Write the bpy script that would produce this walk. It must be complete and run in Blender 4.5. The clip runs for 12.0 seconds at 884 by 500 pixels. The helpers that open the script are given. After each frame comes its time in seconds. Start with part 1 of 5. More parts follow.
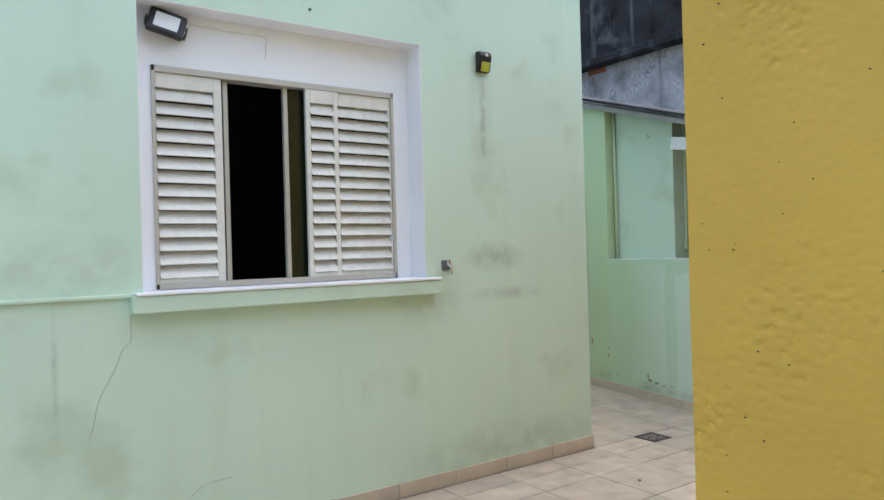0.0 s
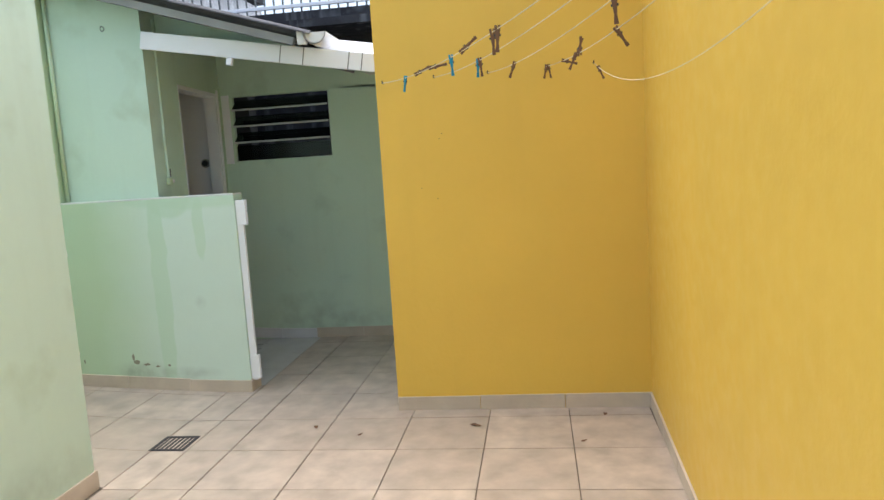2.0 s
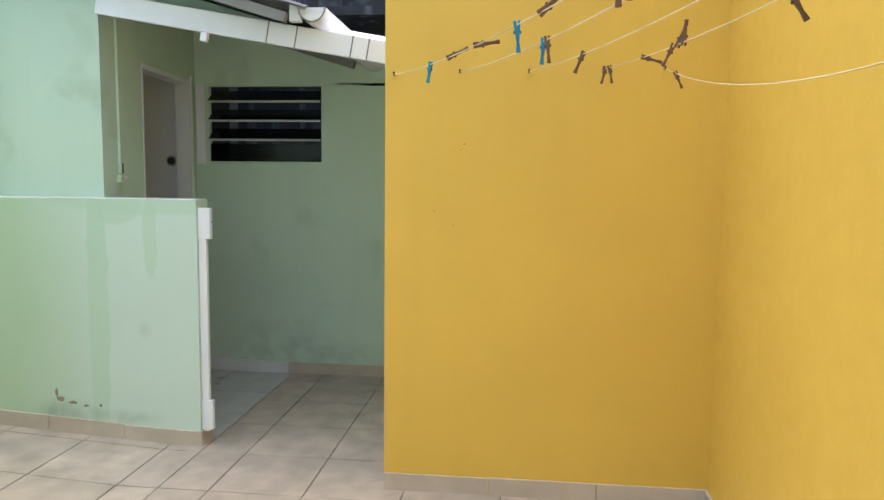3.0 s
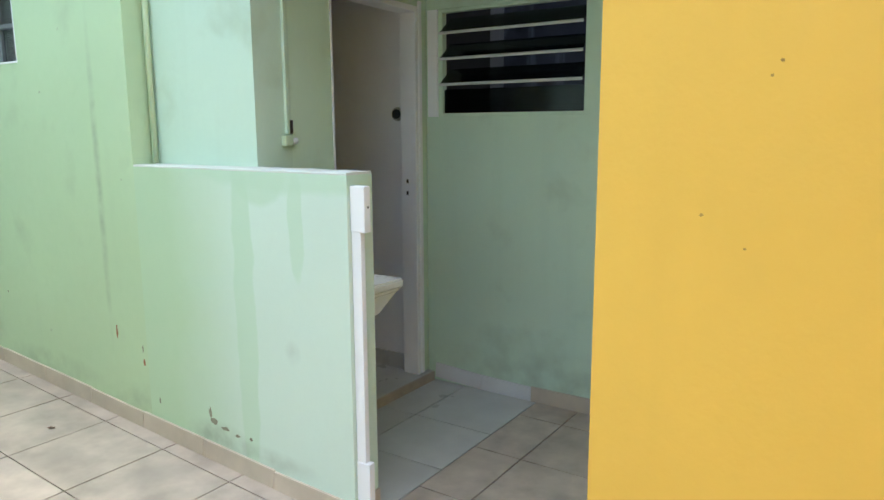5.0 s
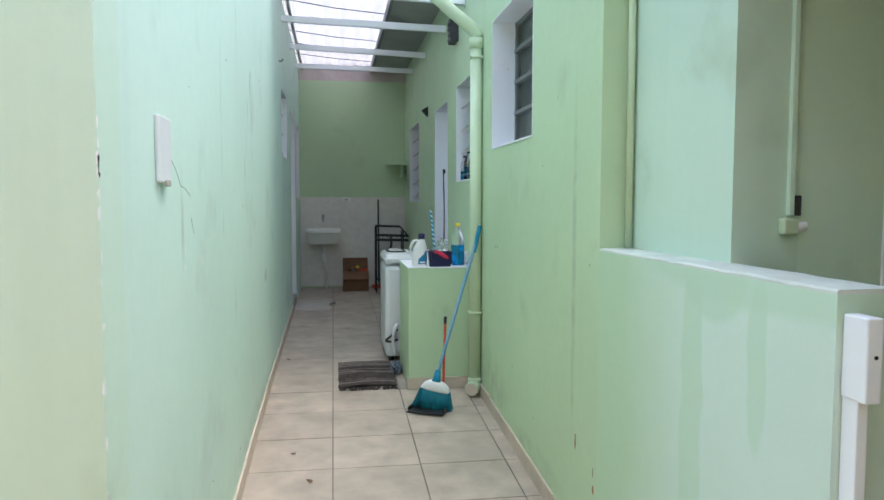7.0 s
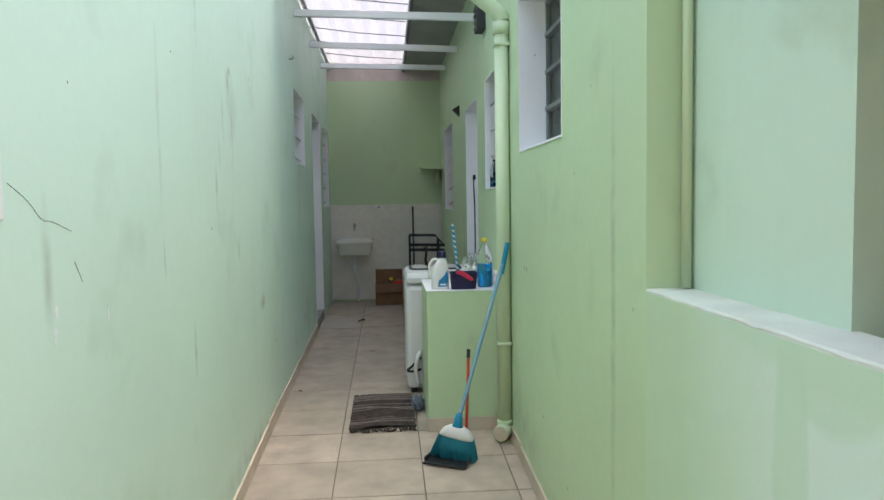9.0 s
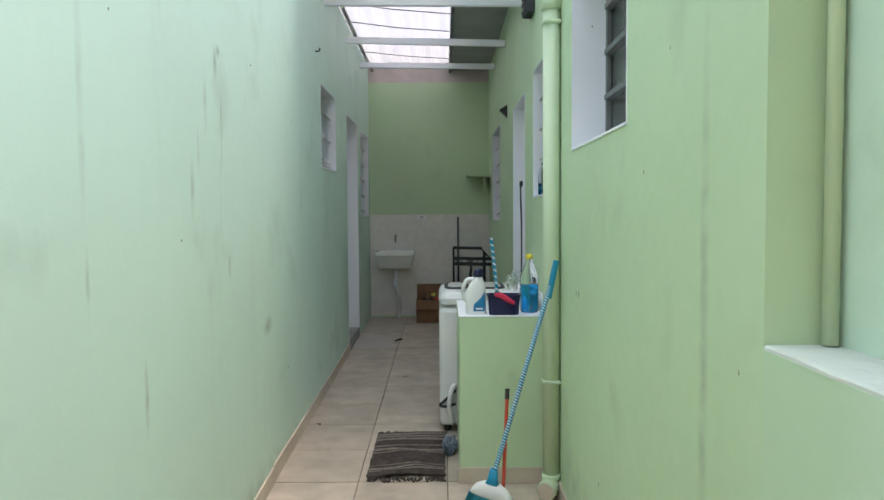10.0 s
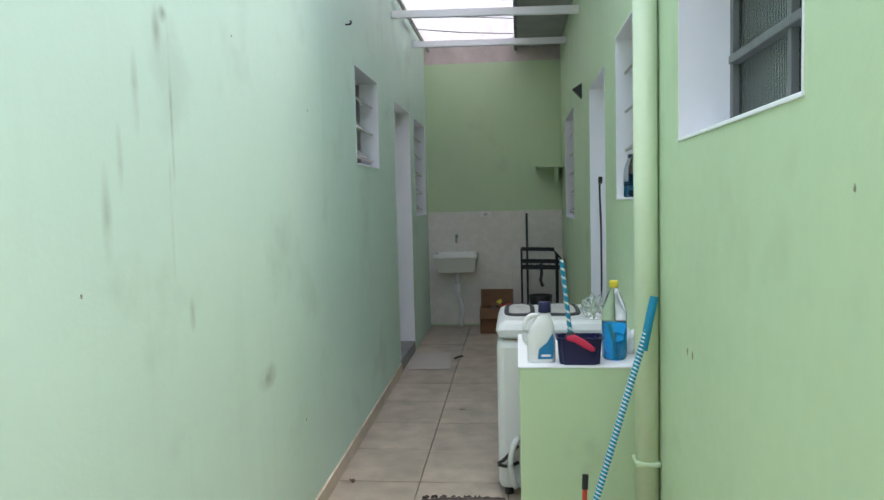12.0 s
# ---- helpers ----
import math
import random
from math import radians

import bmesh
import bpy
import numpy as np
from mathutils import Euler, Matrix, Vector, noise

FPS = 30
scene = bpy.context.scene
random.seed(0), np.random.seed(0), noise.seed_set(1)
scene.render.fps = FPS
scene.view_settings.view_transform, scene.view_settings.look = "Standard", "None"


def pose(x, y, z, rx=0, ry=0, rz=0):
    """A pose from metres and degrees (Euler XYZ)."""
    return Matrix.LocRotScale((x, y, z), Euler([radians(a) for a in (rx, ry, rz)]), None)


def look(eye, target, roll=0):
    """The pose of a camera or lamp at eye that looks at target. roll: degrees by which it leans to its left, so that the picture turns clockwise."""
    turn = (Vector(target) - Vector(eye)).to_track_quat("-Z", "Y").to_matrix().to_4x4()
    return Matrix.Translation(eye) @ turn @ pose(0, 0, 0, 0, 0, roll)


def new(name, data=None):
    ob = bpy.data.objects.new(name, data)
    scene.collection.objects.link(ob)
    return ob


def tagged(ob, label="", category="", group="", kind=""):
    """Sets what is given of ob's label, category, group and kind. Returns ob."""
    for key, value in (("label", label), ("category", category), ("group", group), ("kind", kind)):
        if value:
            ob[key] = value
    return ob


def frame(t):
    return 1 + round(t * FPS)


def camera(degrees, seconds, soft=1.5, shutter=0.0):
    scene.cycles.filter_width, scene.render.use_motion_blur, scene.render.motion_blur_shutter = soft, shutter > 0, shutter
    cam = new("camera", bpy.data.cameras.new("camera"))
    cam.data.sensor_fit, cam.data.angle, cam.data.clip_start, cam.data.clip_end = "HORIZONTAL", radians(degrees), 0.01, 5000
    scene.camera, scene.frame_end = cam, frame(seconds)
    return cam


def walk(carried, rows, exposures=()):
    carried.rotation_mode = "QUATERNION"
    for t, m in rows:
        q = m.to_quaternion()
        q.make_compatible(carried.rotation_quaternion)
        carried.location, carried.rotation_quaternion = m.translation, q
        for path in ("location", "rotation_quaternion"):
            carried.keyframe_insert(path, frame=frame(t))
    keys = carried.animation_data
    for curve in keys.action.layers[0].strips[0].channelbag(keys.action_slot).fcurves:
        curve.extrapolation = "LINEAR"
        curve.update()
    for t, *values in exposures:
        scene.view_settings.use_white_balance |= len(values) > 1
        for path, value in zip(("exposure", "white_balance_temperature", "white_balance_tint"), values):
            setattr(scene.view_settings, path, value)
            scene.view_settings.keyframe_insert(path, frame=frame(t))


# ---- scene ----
cam = camera(63.7, 12.0)
PATH = [  # seconds, eye, target, roll
    (0, (-0.07, 0.149, 1.525), (1.084, 1.783, 1.528), -1.6),
    (0.5, (0.052, 0.57, 1.519), (1.524, 1.918, 1.391), -3.5),
    (1, (0.248, 0.984, 1.521), (1.944, 2.02, 1.292), -2.5),
    (1.5, (0.484, 1.414, 1.551), (2.385, 1.989, 1.31), -4.1),
    (2, (0.817, 1.691, 1.514), (2.784, 1.96, 1.271), -3.6),
    (2.5, (1.215, 1.892, 1.516), (3.192, 2.082, 1.287), -1.4),
    (2.7, (1.407, 1.962, 1.515), (3.388, 2.148, 1.308), -0.1),
    (4.3, (2.907, 1.969, 1.535), (4.831, 2.43, 1.242), -0.2),
    (4.5, (3.072, 1.966, 1.512), (4.942, 2.611, 1.213), -0.5),
    (5, (3.467, 1.984, 1.557), (5.104, 3.081, 1.219), -0.3),
    (5.5, (3.814, 2.091, 1.543), (5.07, 3.624, 1.275), 2.0),
    (6, (4.098, 2.198, 1.533), (4.957, 3.977, 1.223), 1.2),
    (6.5, (4.306, 2.266, 1.559), (4.756, 4.197, 1.295), 0.6),
    (7, (4.433, 2.428, 1.575), (4.733, 4.401, 1.439), 0.1),
    (7.2, (4.47, 2.493, 1.589), (4.738, 4.472, 1.492), -0.1),
    (8.8, (4.703, 2.967, 1.663), (4.876, 4.955, 1.534), -1.1),
    (9, (4.726, 3.104, 1.647), (4.876, 5.094, 1.514), -0.9),
    (9.5, (4.782, 3.419, 1.655), (4.92, 5.411, 1.532), -0.3),
    (10, (4.873, 3.781, 1.634), (4.87, 5.778, 1.534), -0.4),
    (10.5, (4.955, 4.109, 1.622), (4.95, 6.104, 1.48), -1.3),
    (11, (4.99, 4.408, 1.645), (4.982, 6.406, 1.547), -0.3),
    (11.5, (4.988, 4.6, 1.665), (4.919, 6.584, 1.42), -1.9),
    (12, (4.959, 4.73, 1.745), (4.747, 6.714, 1.611), -1.4),
]
walk(cam, [(t, look(eye, target, roll)) for t, eye, target, roll in PATH],
     [(0.0, 0.6, 6150, 10), (0.5, 0.78, 6100, 10), (1.0, 0.88, 6250, 10), (1.5, 0.97, 6450, 10), (2.5, 1.15, 6500, 10), (4.5, 1.43, 6200, 10), (5.5, 1.64, 6100, 10), (6.0, 1.62, 6100, 10), (6.5, 1.36, 6000, 10), (7.0, 1.25, 6050, 10), (9.0, 1.15, 6550, 10), (12.0, 1.38, 6450, 10)])

# ---- light: overcast sky over open yards ----
world = bpy.data.worlds.new("overcast_sky")
scene.world = world
world.use_nodes = True
wn = world.node_tree.nodes
sky = wn.new("ShaderNodeTexSky")
sky.sky_type, sky.sun_disc = "NISHITA", False
sky.sun_elevation, sky.sun_rotation = radians(75), radians(70)
sky.air_density, sky.dust_density, sky.ozone_density = 1.0, 4.0, 1.0
wn["Background"].inputs["Strength"].default_value = 0.15
world.node_tree.links.new(sky.outputs[0], wn["Background"].inputs["Color"])
sun = new("sun", bpy.data.lights.new("sun", "SUN"))
sun.data.energy, sun.data.angle, sun.data.color = 1.72, radians(130), (0.89, 0.96, 1.0)
sun.matrix_world = look((3.8, -1.0, 9), (0, 0, 0))


# ---- materials ----
def material(name, color, rough=0.6, metal=0.0, spread=0.12, grain=40.0, bump=0.15, patch=1.5, stain=None, streak=0.0,
             per_object=0.0, spec=0.4, marks=(), mark_color=(0.2, 0.22, 0.17)):
    """A painted, plastered, plastic or metal surface with wear at two scales, sized in metres."""
    m = bpy.data.materials.new(name)
    m.use_nodes = True
    n, l = m.node_tree.nodes, m.node_tree.links
    b = n["Principled BSDF"]
    b.inputs["Roughness"].default_value, b.inputs["Metallic"].default_value = rough, metal
    b.inputs["Specular IOR Level"].default_value = spec
    pos = n.new("ShaderNodeNewGeometry").outputs["Position"]

    def tex(scale, detail=4.0, stretch=None):
        t = n.new("ShaderNodeTexNoise")
        t.inputs["Scale"].default_value, t.inputs["Detail"].default_value = scale, detail
        src = pos
        if stretch:
            mp = n.new("ShaderNodeMapping")
            mp.inputs["Scale"].default_value = stretch
            l.new(pos, mp.inputs["Vector"])
            src = mp.outputs[0]
        l.new(src, t.inputs["Vector"])
        return t.outputs["Fac"]

    def ramp(fac, lo, hi, a, c):
        r = n.new("ShaderNodeMapRange")
        r.inputs[1].default_value, r.inputs[2].default_value = lo, hi
        r.inputs[3].default_value, r.inputs[4].default_value = a, c
        l.new(fac, r.inputs[0])
        return r.outputs[0]

    def mix(fac, a, c, mode="MIX"):
        x = n.new("ShaderNodeMix")
        x.data_type, x.blend_type = "RGBA", mode
        for val, sock in ((fac, x.inputs[0]), (a, x.inputs[6]), (c, x.inputs[7])):
            if hasattr(val, "links"):
                l.new(val, sock)
            elif isinstance(val, (int, float)):
                sock.default_value = val
            else:
                sock.default_value = (*val[:3], 1)
        return x.outputs[2]

    dark = [c * (1 - spread) for c in color]
    lite = [min(1, c * (1 + spread)) for c in color]
    col = mix(ramp(tex(patch), 0.3, 0.7, 0, 1), dark, lite)
    col = mix(ramp(tex(grain * 0.5), 0.35, 0.75, 0, 0.35 * spread * 4), col, [c * 0.8 for c in color])
    if stain:
        f = ramp(tex(2.2, 8.0), 0.58, 0.72, 0, 0.55)
        col = mix(f, col, stain)
    if streak:
        f = ramp(tex(1.0, 6.0, (7.0, 7.0, 0.45)), 0.57, 0.75, 0, streak)
        col = mix(f, col, stain or [c * 0.6 for c in color])
    if marks:  # uneven outlines
        nz = n.new("ShaderNodeTexNoise")
        nz.inputs["Scale"].default_value, nz.inputs["Detail"].default_value = 6.0, 4.0
        l.new(pos, nz.inputs["Vector"])
        off = n.new("ShaderNodeVectorMath")
        off.operation = "MULTIPLY_ADD"
        l.new(nz.outputs["Color"], off.inputs[0])
        off.inputs[1].default_value, off.inputs[2].default_value = (0.05, 0.05, 0.05), (-0.025, -0.025, -0.025)
        bent = n.new("ShaderNodeVectorMath")
        bent.operation = "ADD"
        l.new(pos, bent.inputs[0])
        l.new(off.outputs[0], bent.inputs[1])
    for centre, size, amount, *tone in marks:  # soiled spots: where, how large, how strong, colour, sharp edge
        mp = n.new("ShaderNodeVectorMath")
        mp.operation = "SUBTRACT"
        l.new(bent.outputs[0] if len(tone) > 1 else pos, mp.inputs[0])
        mp.inputs[1].default_value = centre
        dv = n.new("ShaderNodeVectorMath")
        dv.operation = "DIVIDE"
        l.new(mp.outputs[0], dv.inputs[0])
        dv.inputs[1].default_value = size
        ln = n.new("ShaderNodeVectorMath")
        ln.operation = "LENGTH"
        l.new(dv.outputs[0], ln.inputs[0])
        near = ramp(ln.outputs["Value"], 0.84 if len(tone) > 1 else 0.1, 1.0, amount, 0.0)
        cut = n.new("ShaderNodeMath")
        cut.operation = "MULTIPLY"
        l.new(near, cut.inputs[0])
        l.new(ramp(tex(3.0 if tone else 9.0, 6.0), 0.35, 0.65, 0.8 if tone else 0.2, 1.0), cut.inputs[1])
        col = mix(cut.outputs[0], col, tone[0] if tone else mark_color)
    if per_object:
        r = n.new("ShaderNodeObjectInfo").outputs["Random"]
        col = mix(ramp(r, 0, 1, 0, per_object), col, [c * 0.62 for c in color])
    l.new(col, b.inputs["Base Color"])
    l.new(ramp(tex(grain * 0.3), 0.3, 0.7, max(0.02, rough - 0.08), min(1, rough + 0.1)), b.inputs["Roughness"])
    if bump:
        bp = n.new("ShaderNodeBump")
        bp.inputs["Strength"].default_value, bp.inputs["Distance"].default_value = bump, 0.004
        l.new(tex(grain, 6.0), bp.inputs["Height"])
        b2 = n.new("ShaderNodeBump")
        b2.inputs["Strength"].default_value, b2.inputs["Distance"].default_value = min(1, bump * 2), 0.01
        l.new(tex(patch * 2.5, 2.0), b2.inputs["Height"])
        l.new(bp.outputs[0], b2.inputs["Normal"])
        l.new(b2.outputs[0], b.inputs["Normal"])
    return m


GREEN = material("green_paint", (0.575, 0.72, 0.60), 0.62, spread=0.05, grain=60, bump=0.12, patch=0.8, stain=(0.42, 0.52, 0.38), streak=0.16,
                 marks=[((2.985, 3.95, 2.50), (0.035, 0.3, 0.42), 0.7), ((2.97, 3.95, 2.45), (0.12, 0.3, 0.55), 0.3), ((3.05, 3.95, 1.48), (0.30, 0.3, 0.12), 0.6), ((3.15, 3.95, 1.22), (0.45, 0.3, 0.06), 0.4),
                        ((2.5, 3.95, 1.20), (0.35, 0.3, 0.2), 0.3), ((3.2, 3.95, 0.15), (1.1, 0.3, 0.22), 0.35), ((0.4, 3.95, 1.5), (0.5, 0.3, 0.2), 0.3),
                        ((0.36, 3.95, 1.0), (0.02, 0.3, 0.35), 0.5), ((3.965, 6.55, 1.30), (0.3, 0.14, 0.07), 0.55), ((3.965, 5.6, 1.9), (0.3, 0.05, 0.5), 0.5),
                        ((3.965, 6.1, 2.5), (0.3, 0.04, 0.4), 0.45), ((3.965, 5.4, 0.9), (0.3, 0.1, 0.3), 0.35), ((5.45, 5.35, 1.3), (0.3, 0.035, 0.9), 0.45),
                        ((5.45, 5.0, 0.2), (0.3, 0.5, 0.12), 0.4), ((5.45, 4.55, 0.18), (0.3, 0.25, 0.09), 0.6), ((3.965, 7.55, 1.03), (0.3, 0.16, 0.08), 0.6), ((3.965, 6.45, 1.7), (0.3, 0.05, 0.3), 0.55),
                        ((5.45, 6.9, 0.4), (0.3, 0.5, 0.2), 0.35), ((7.0, 3.6, 0.15), (0.3, 0.9, 0.2), 0.35), ((5.2, 7.45, 0.75), (0.1, 0.3, 0.15), 0.35)])
MINT = material("pale_mint_paint", (0.585, 0.74, 0.65), 0.62, spread=0.05, grain=60, bump=0.12, patch=0.8, stain=(0.45, 0.56, 0.48), streak=0.2,
                marks=[((3.965, 7.42, 1.07), (0.3, 0.12, 0.06), 0.75), ((3.965, 6.37, 1.73), (0.3, 0.028, 0.14), 0.45), ((3.965, 5.58, 1.95), (0.3, 0.025, 0.35), 0.35),
                       ((3.965, 6.1, 2.5), (0.3, 0.03, 0.3), 0.3), ((3.965, 5.93, 1.08), (0.3, 0.02, 0.14), 0.5), ((3.965, 7.0, 0.3), (0.3, 1.6, 0.12), 0.35), ((3.965, 5.59, 1.45), (0.3, 0.015, 0.12), 0.45),
                       ((3.965, 4.75, 1.5), (0.3, 0.03, 0.2), 0.4), ((3.965, 6.66, 2.24), (0.3, 0.03, 0.09), 0.55), ((3.965, 6.53, 2.05), (0.3, 0.025, 0.13), 0.4), ((3.965, 6.44, 1.88), (0.3, 0.02, 0.1), 0.38),
                       ((3.965, 6.725, 2.05), (0.3, 0.012, 0.30), 0.55), ((3.965, 6.70, 2.30), (0.3, 0.03, 0.03), 0.65), ((3.965, 6.80, 1.42), (0.3, 0.025, 0.06), 0.65), ((3.965, 6.70, 1.72), (0.3, 0.012, 0.2), 0.4)])
LEAF = material("leaf_green_paint", (0.51, 0.65, 0.425), 0.6, spread=0.05, grain=60, bump=0.12, patch=0.8, stain=(0.40, 0.50, 0.33), streak=0.13,
                marks=[((5.45, 5.35, 1.3), (0.3, 0.035, 0.9), 0.5), ((5.45, 5.0, 0.2), (0.3, 0.5, 0.12), 0.4), ((5.45, 6.9, 0.4), (0.3, 0.5, 0.2), 0.35),
                       ((7.0, 3.6, 0.15), (0.3, 0.9, 0.2), 0.35), ((5.2, 7.45, 0.75), (0.1, 0.3, 0.15), 0.35), ((5.45, 6.0, 0.25), (0.3, 0.6, 0.1), 0.35)])
# house green for the nook, its colour lightened to make up for missing light
NOOK = material("lightened_nook_green", (0.625, 0.775, 0.635), 0.6, spread=0.05, grain=60, bump=0.12, patch=0.8, stain=(0.40, 0.50, 0.38), streak=0.1,
                marks=[((7.0, 3.6, 0.15), (0.3, 0.9, 0.2), 0.35)])
G = (0.52, 0.69, 0.53)
PATCHED = material("patched_mint_paint", (0.63, 0.76, 0.67), 0.6, spread=0.04, grain=60, bump=0.12, patch=0.8, streak=0.12,
                   marks=[((5.45, 5.3, 0.6), (0.5, 1.0, 4.0), 2.0, (0.495, 0.65, 0.45)), ((5.45, 3.95, 1.47), (0.5, 0.95, 0.175), 0.8, G, 1), ((5.45, 4.22, 1.38), (0.5, 0.17, 0.145), 0.8, G, 1),
                          ((5.45, 4.325, 0.75), (0.5, 0.068, 0.95), 0.85, G, 1), ((5.45, 4.005, 1.18), (0.5, 0.046, 0.24), 0.75, G, 1),
                          ((5.45, 4.55, 0.16), (0.3, 0.25, 0.09), 0.6), ((5.45, 4.2, 0.14), (0.3, 0.3, 0.06), 0.4), ((5.45, 4.05, 0.65), (0.3, 0.05, 0.06), 0.35)])
YELLOW = material("yellow_paint", (0.80, 0.515, 0.09), 0.55, spread=0.05, grain=50, bump=0.2, patch=0.9, streak=0.06)
ROUGH_YELLOW = material("rough_yellow_render", (0.70, 0.445, 0.085), 0.6, spread=0.07, grain=45, bump=0.5, patch=1.6, stain=(0.55, 0.35, 0.07))
WHITE = material("white_paint", (0.87, 0.88, 0.93), 0.5, spread=0.03, grain=50, bump=0.1)
CHINA = material("white_glazed_ceramic", (0.82, 0.82, 0.80), 0.18, spread=0.03, bump=0.0)
SHUTTER = material("cream_enamel_shutter", (0.73, 0.71, 0.66), 0.28, spread=0.02, bump=0.0, spec=0.6)
FRAME_GREY = material("grey_aluminium_paint", (0.50, 0.48, 0.43), 0.4, spread=0.06, metal=0.2)
STEEL = material("grey_painted_steel", (0.16, 0.17, 0.17), 0.5, spread=0.1)
TILE = material("beige_floor_tile", (0.49, 0.41, 0.34), 0.36, spread=0.26, grain=18, bump=0.05, patch=6.0, stain=(0.36, 0.31, 0.27), per_object=0.45)
PALE_TILE = material("pale_grey_floor_tile", (0.53, 0.53, 0.52), 0.34, spread=0.08, grain=18, bump=0.04, patch=5.0, per_object=0.2)
PLINTH = material("pale_skirting_tile", (0.70, 0.70, 0.72), 0.4, spread=0.06, grain=18, bump=0.04, patch=5.0)
GROUT = material("dirty_grout", (0.17, 0.14, 0.11), 0.9, spread=0.2)
SKIRT = material("beige_skirting_tile", (0.58, 0.49, 0.40), 0.5, spread=0.12, patch=4, stain=(0.36, 0.29, 0.22), per_object=0.2)
BLACK = material("black_plastic", (0.02, 0.02, 0.022), 0.4, spread=0.2)
# near-black puts the darkness of unlit rooms into the colour
UNLIT = material("unlit_room_black", (0.05, 0.05, 0.05), 0.9)
ROOF = material("grey_fibre_cement", (0.12, 0.12, 0.13), 0.85, spread=0.3, patch=3, stain=(0.05, 0.05, 0.055))
PALE_ROOF = material("pale_fibre_cement", (0.36, 0.37, 0.36), 0.85, spread=0.12, patch=3, stain=(0.2, 0.2, 0.2))
SOOT = material("black_weathered_render", (0.035, 0.036, 0.042), 0.9, spread=0.7, patch=3, grain=12, bump=0.9, stain=(0.20, 0.21, 0.23), streak=0.7)
BLOTCHED = material("blotched_old_render", (0.60, 0.58, 0.59), 0.85, spread=0.85, patch=2.2, stain=(0.05, 0.05, 0.06), streak=0.5, bump=0.6)
WEATHERED = material("weathered_grey_board", (0.30, 0.30, 0.29), 0.85, spread=0.2, patch=5)
CONCRETE = material("grey_concrete", (0.42, 0.41, 0.40), 0.85, spread=0.2, patch=2, stain=(0.13, 0.13, 0.14), bump=0.5)
WALL_TILE = material("white_wall_tile", (0.74, 0.71, 0.67), 0.25, spread=0.05, bump=0.03, per_object=0.06)
PVC = material("green_painted_pipe", (0.56, 0.67, 0.47), 0.45, spread=0.05)
BLUE = material("turquoise_plastic", (0.01, 0.24, 0.42), 0.35, spread=0.08)
TEAL = material("teal_bristles", (0.01, 0.17, 0.24), 0.7, spread=0.25, grain=120, bump=0.6)
NAVY = material("navy_plastic", (0.012, 0.013, 0.07), 0.35, spread=0.1)
RED = material("red_painted_metal", (0.55, 0.06, 0.03), 0.4, spread=0.1)
PINK = material("red_rubber", (0.6, 0.03, 0.09), 0.5, spread=0.1)
YCAP = material("yellow_cap_plastic", (0.75, 0.62, 0.05), 0.4)
WHITE_PLASTIC = material("white_plastic", (0.78, 0.78, 0.79), 0.35, spread=0.03, bump=0.0)
LABEL_BLUE = material("blue_label_print", (0.02, 0.20, 0.42), 0.4, spread=0.08, bump=0.0)
CARD = material("brown_cardboard", (0.20, 0.105, 0.055), 0.8, spread=0.15, patch=8)
RUG_A = material("dark_brown_rag", (0.055, 0.042, 0.038), 0.95, spread=0.35, grain=150, bump=0.8, patch=25)
RUG_B = material("grey_brown_rag", (0.17, 0.14, 0.125), 0.95, spread=0.3, grain=150, bump=0.8, patch=25)
WOOD = material("weathered_peg_wood", (0.17, 0.09, 0.055), 0.75, spread=0.3, grain=120)
RAIL = material("pale_slat_rail", (0.62, 0.63, 0.63), 0.45, spread=0.06)
MORTAR = material("pale_worn_mortar", (0.62, 0.65, 0.60), 0.85, spread=0.12, patch=5, stain=(0.38, 0.39, 0.36), bump=0.6)
ROPE = material("cream_nylon_cord", (0.74, 0.62, 0.40), 0.7)
IRON = material("dark_cast_iron", (0.06, 0.06, 0.065), 0.6, spread=0.3, metal=0.5)
CHROME = material("worn_chrome", (0.6, 0.6, 0.6), 0.25, metal=1.0, bump=0.0)
SPECKLED = material("pale_speckled_panel", (0.58, 0.55, 0.53), 0.4, spread=0.25, grain=60, patch=30, stain=(0.18, 0.15, 0.14))
FRAME_PALE = material("pale_grey_plastic", (0.66, 0.67, 0.69), 0.4, spread=0.03, bump=0.0)


def clear(name, color, rough=0.05, ior=1.45, ribs=0.0):
    """Glass or clear plastic; ribs: waves a metre, for reeded glass."""
    m = bpy.data.materials.new(name)
    m.use_nodes = True
    n, l = m.node_tree.nodes, m.node_tree.links
    b = n["Principled BSDF"]
    b.inputs["Base Color"].default_value = (*color, 1)
    b.inputs["Roughness"].default_value, b.inputs["IOR"].default_value = rough, ior
    b.inputs["Transmission Weight"].default_value = 1.0
    if ribs:
        w = n.new("ShaderNodeTexWave")
        w.bands_direction = "Y"
        w.inputs["Scale"].default_value = ribs / 3.14
        l.new(n.new("ShaderNodeNewGeometry").outputs["Position"], w.inputs["Vector"])
        bp = n.new("ShaderNodeBump")
        bp.inputs["Strength"].default_value, bp.inputs["Distance"].default_value = 0.8, 0.003
        l.new(w.outputs["Fac"], bp.inputs["Height"])
        l.new(bp.outputs[0], b.inputs["Normal"])
    return m


GLASS = clear("reeded_window_glass", (0.85, 0.9, 0.88), 0.12, 1.45, 90)
SMOKY = clear("smoky_louvre_glass", (0.10, 0.12, 0.11), 0.12, 1.35)
TINTED = material("dark_green_glass", (0.012, 0.016, 0.008), 0.08, spread=0.05, bump=0.0)
PET = clear("clear_bottle_plastic", (0.95, 0.97, 0.98), 0.05, 1.3)
FLUID = clear("blue_cleaning_fluid", (0.02, 0.35, 0.75), 0.02, 1.33)


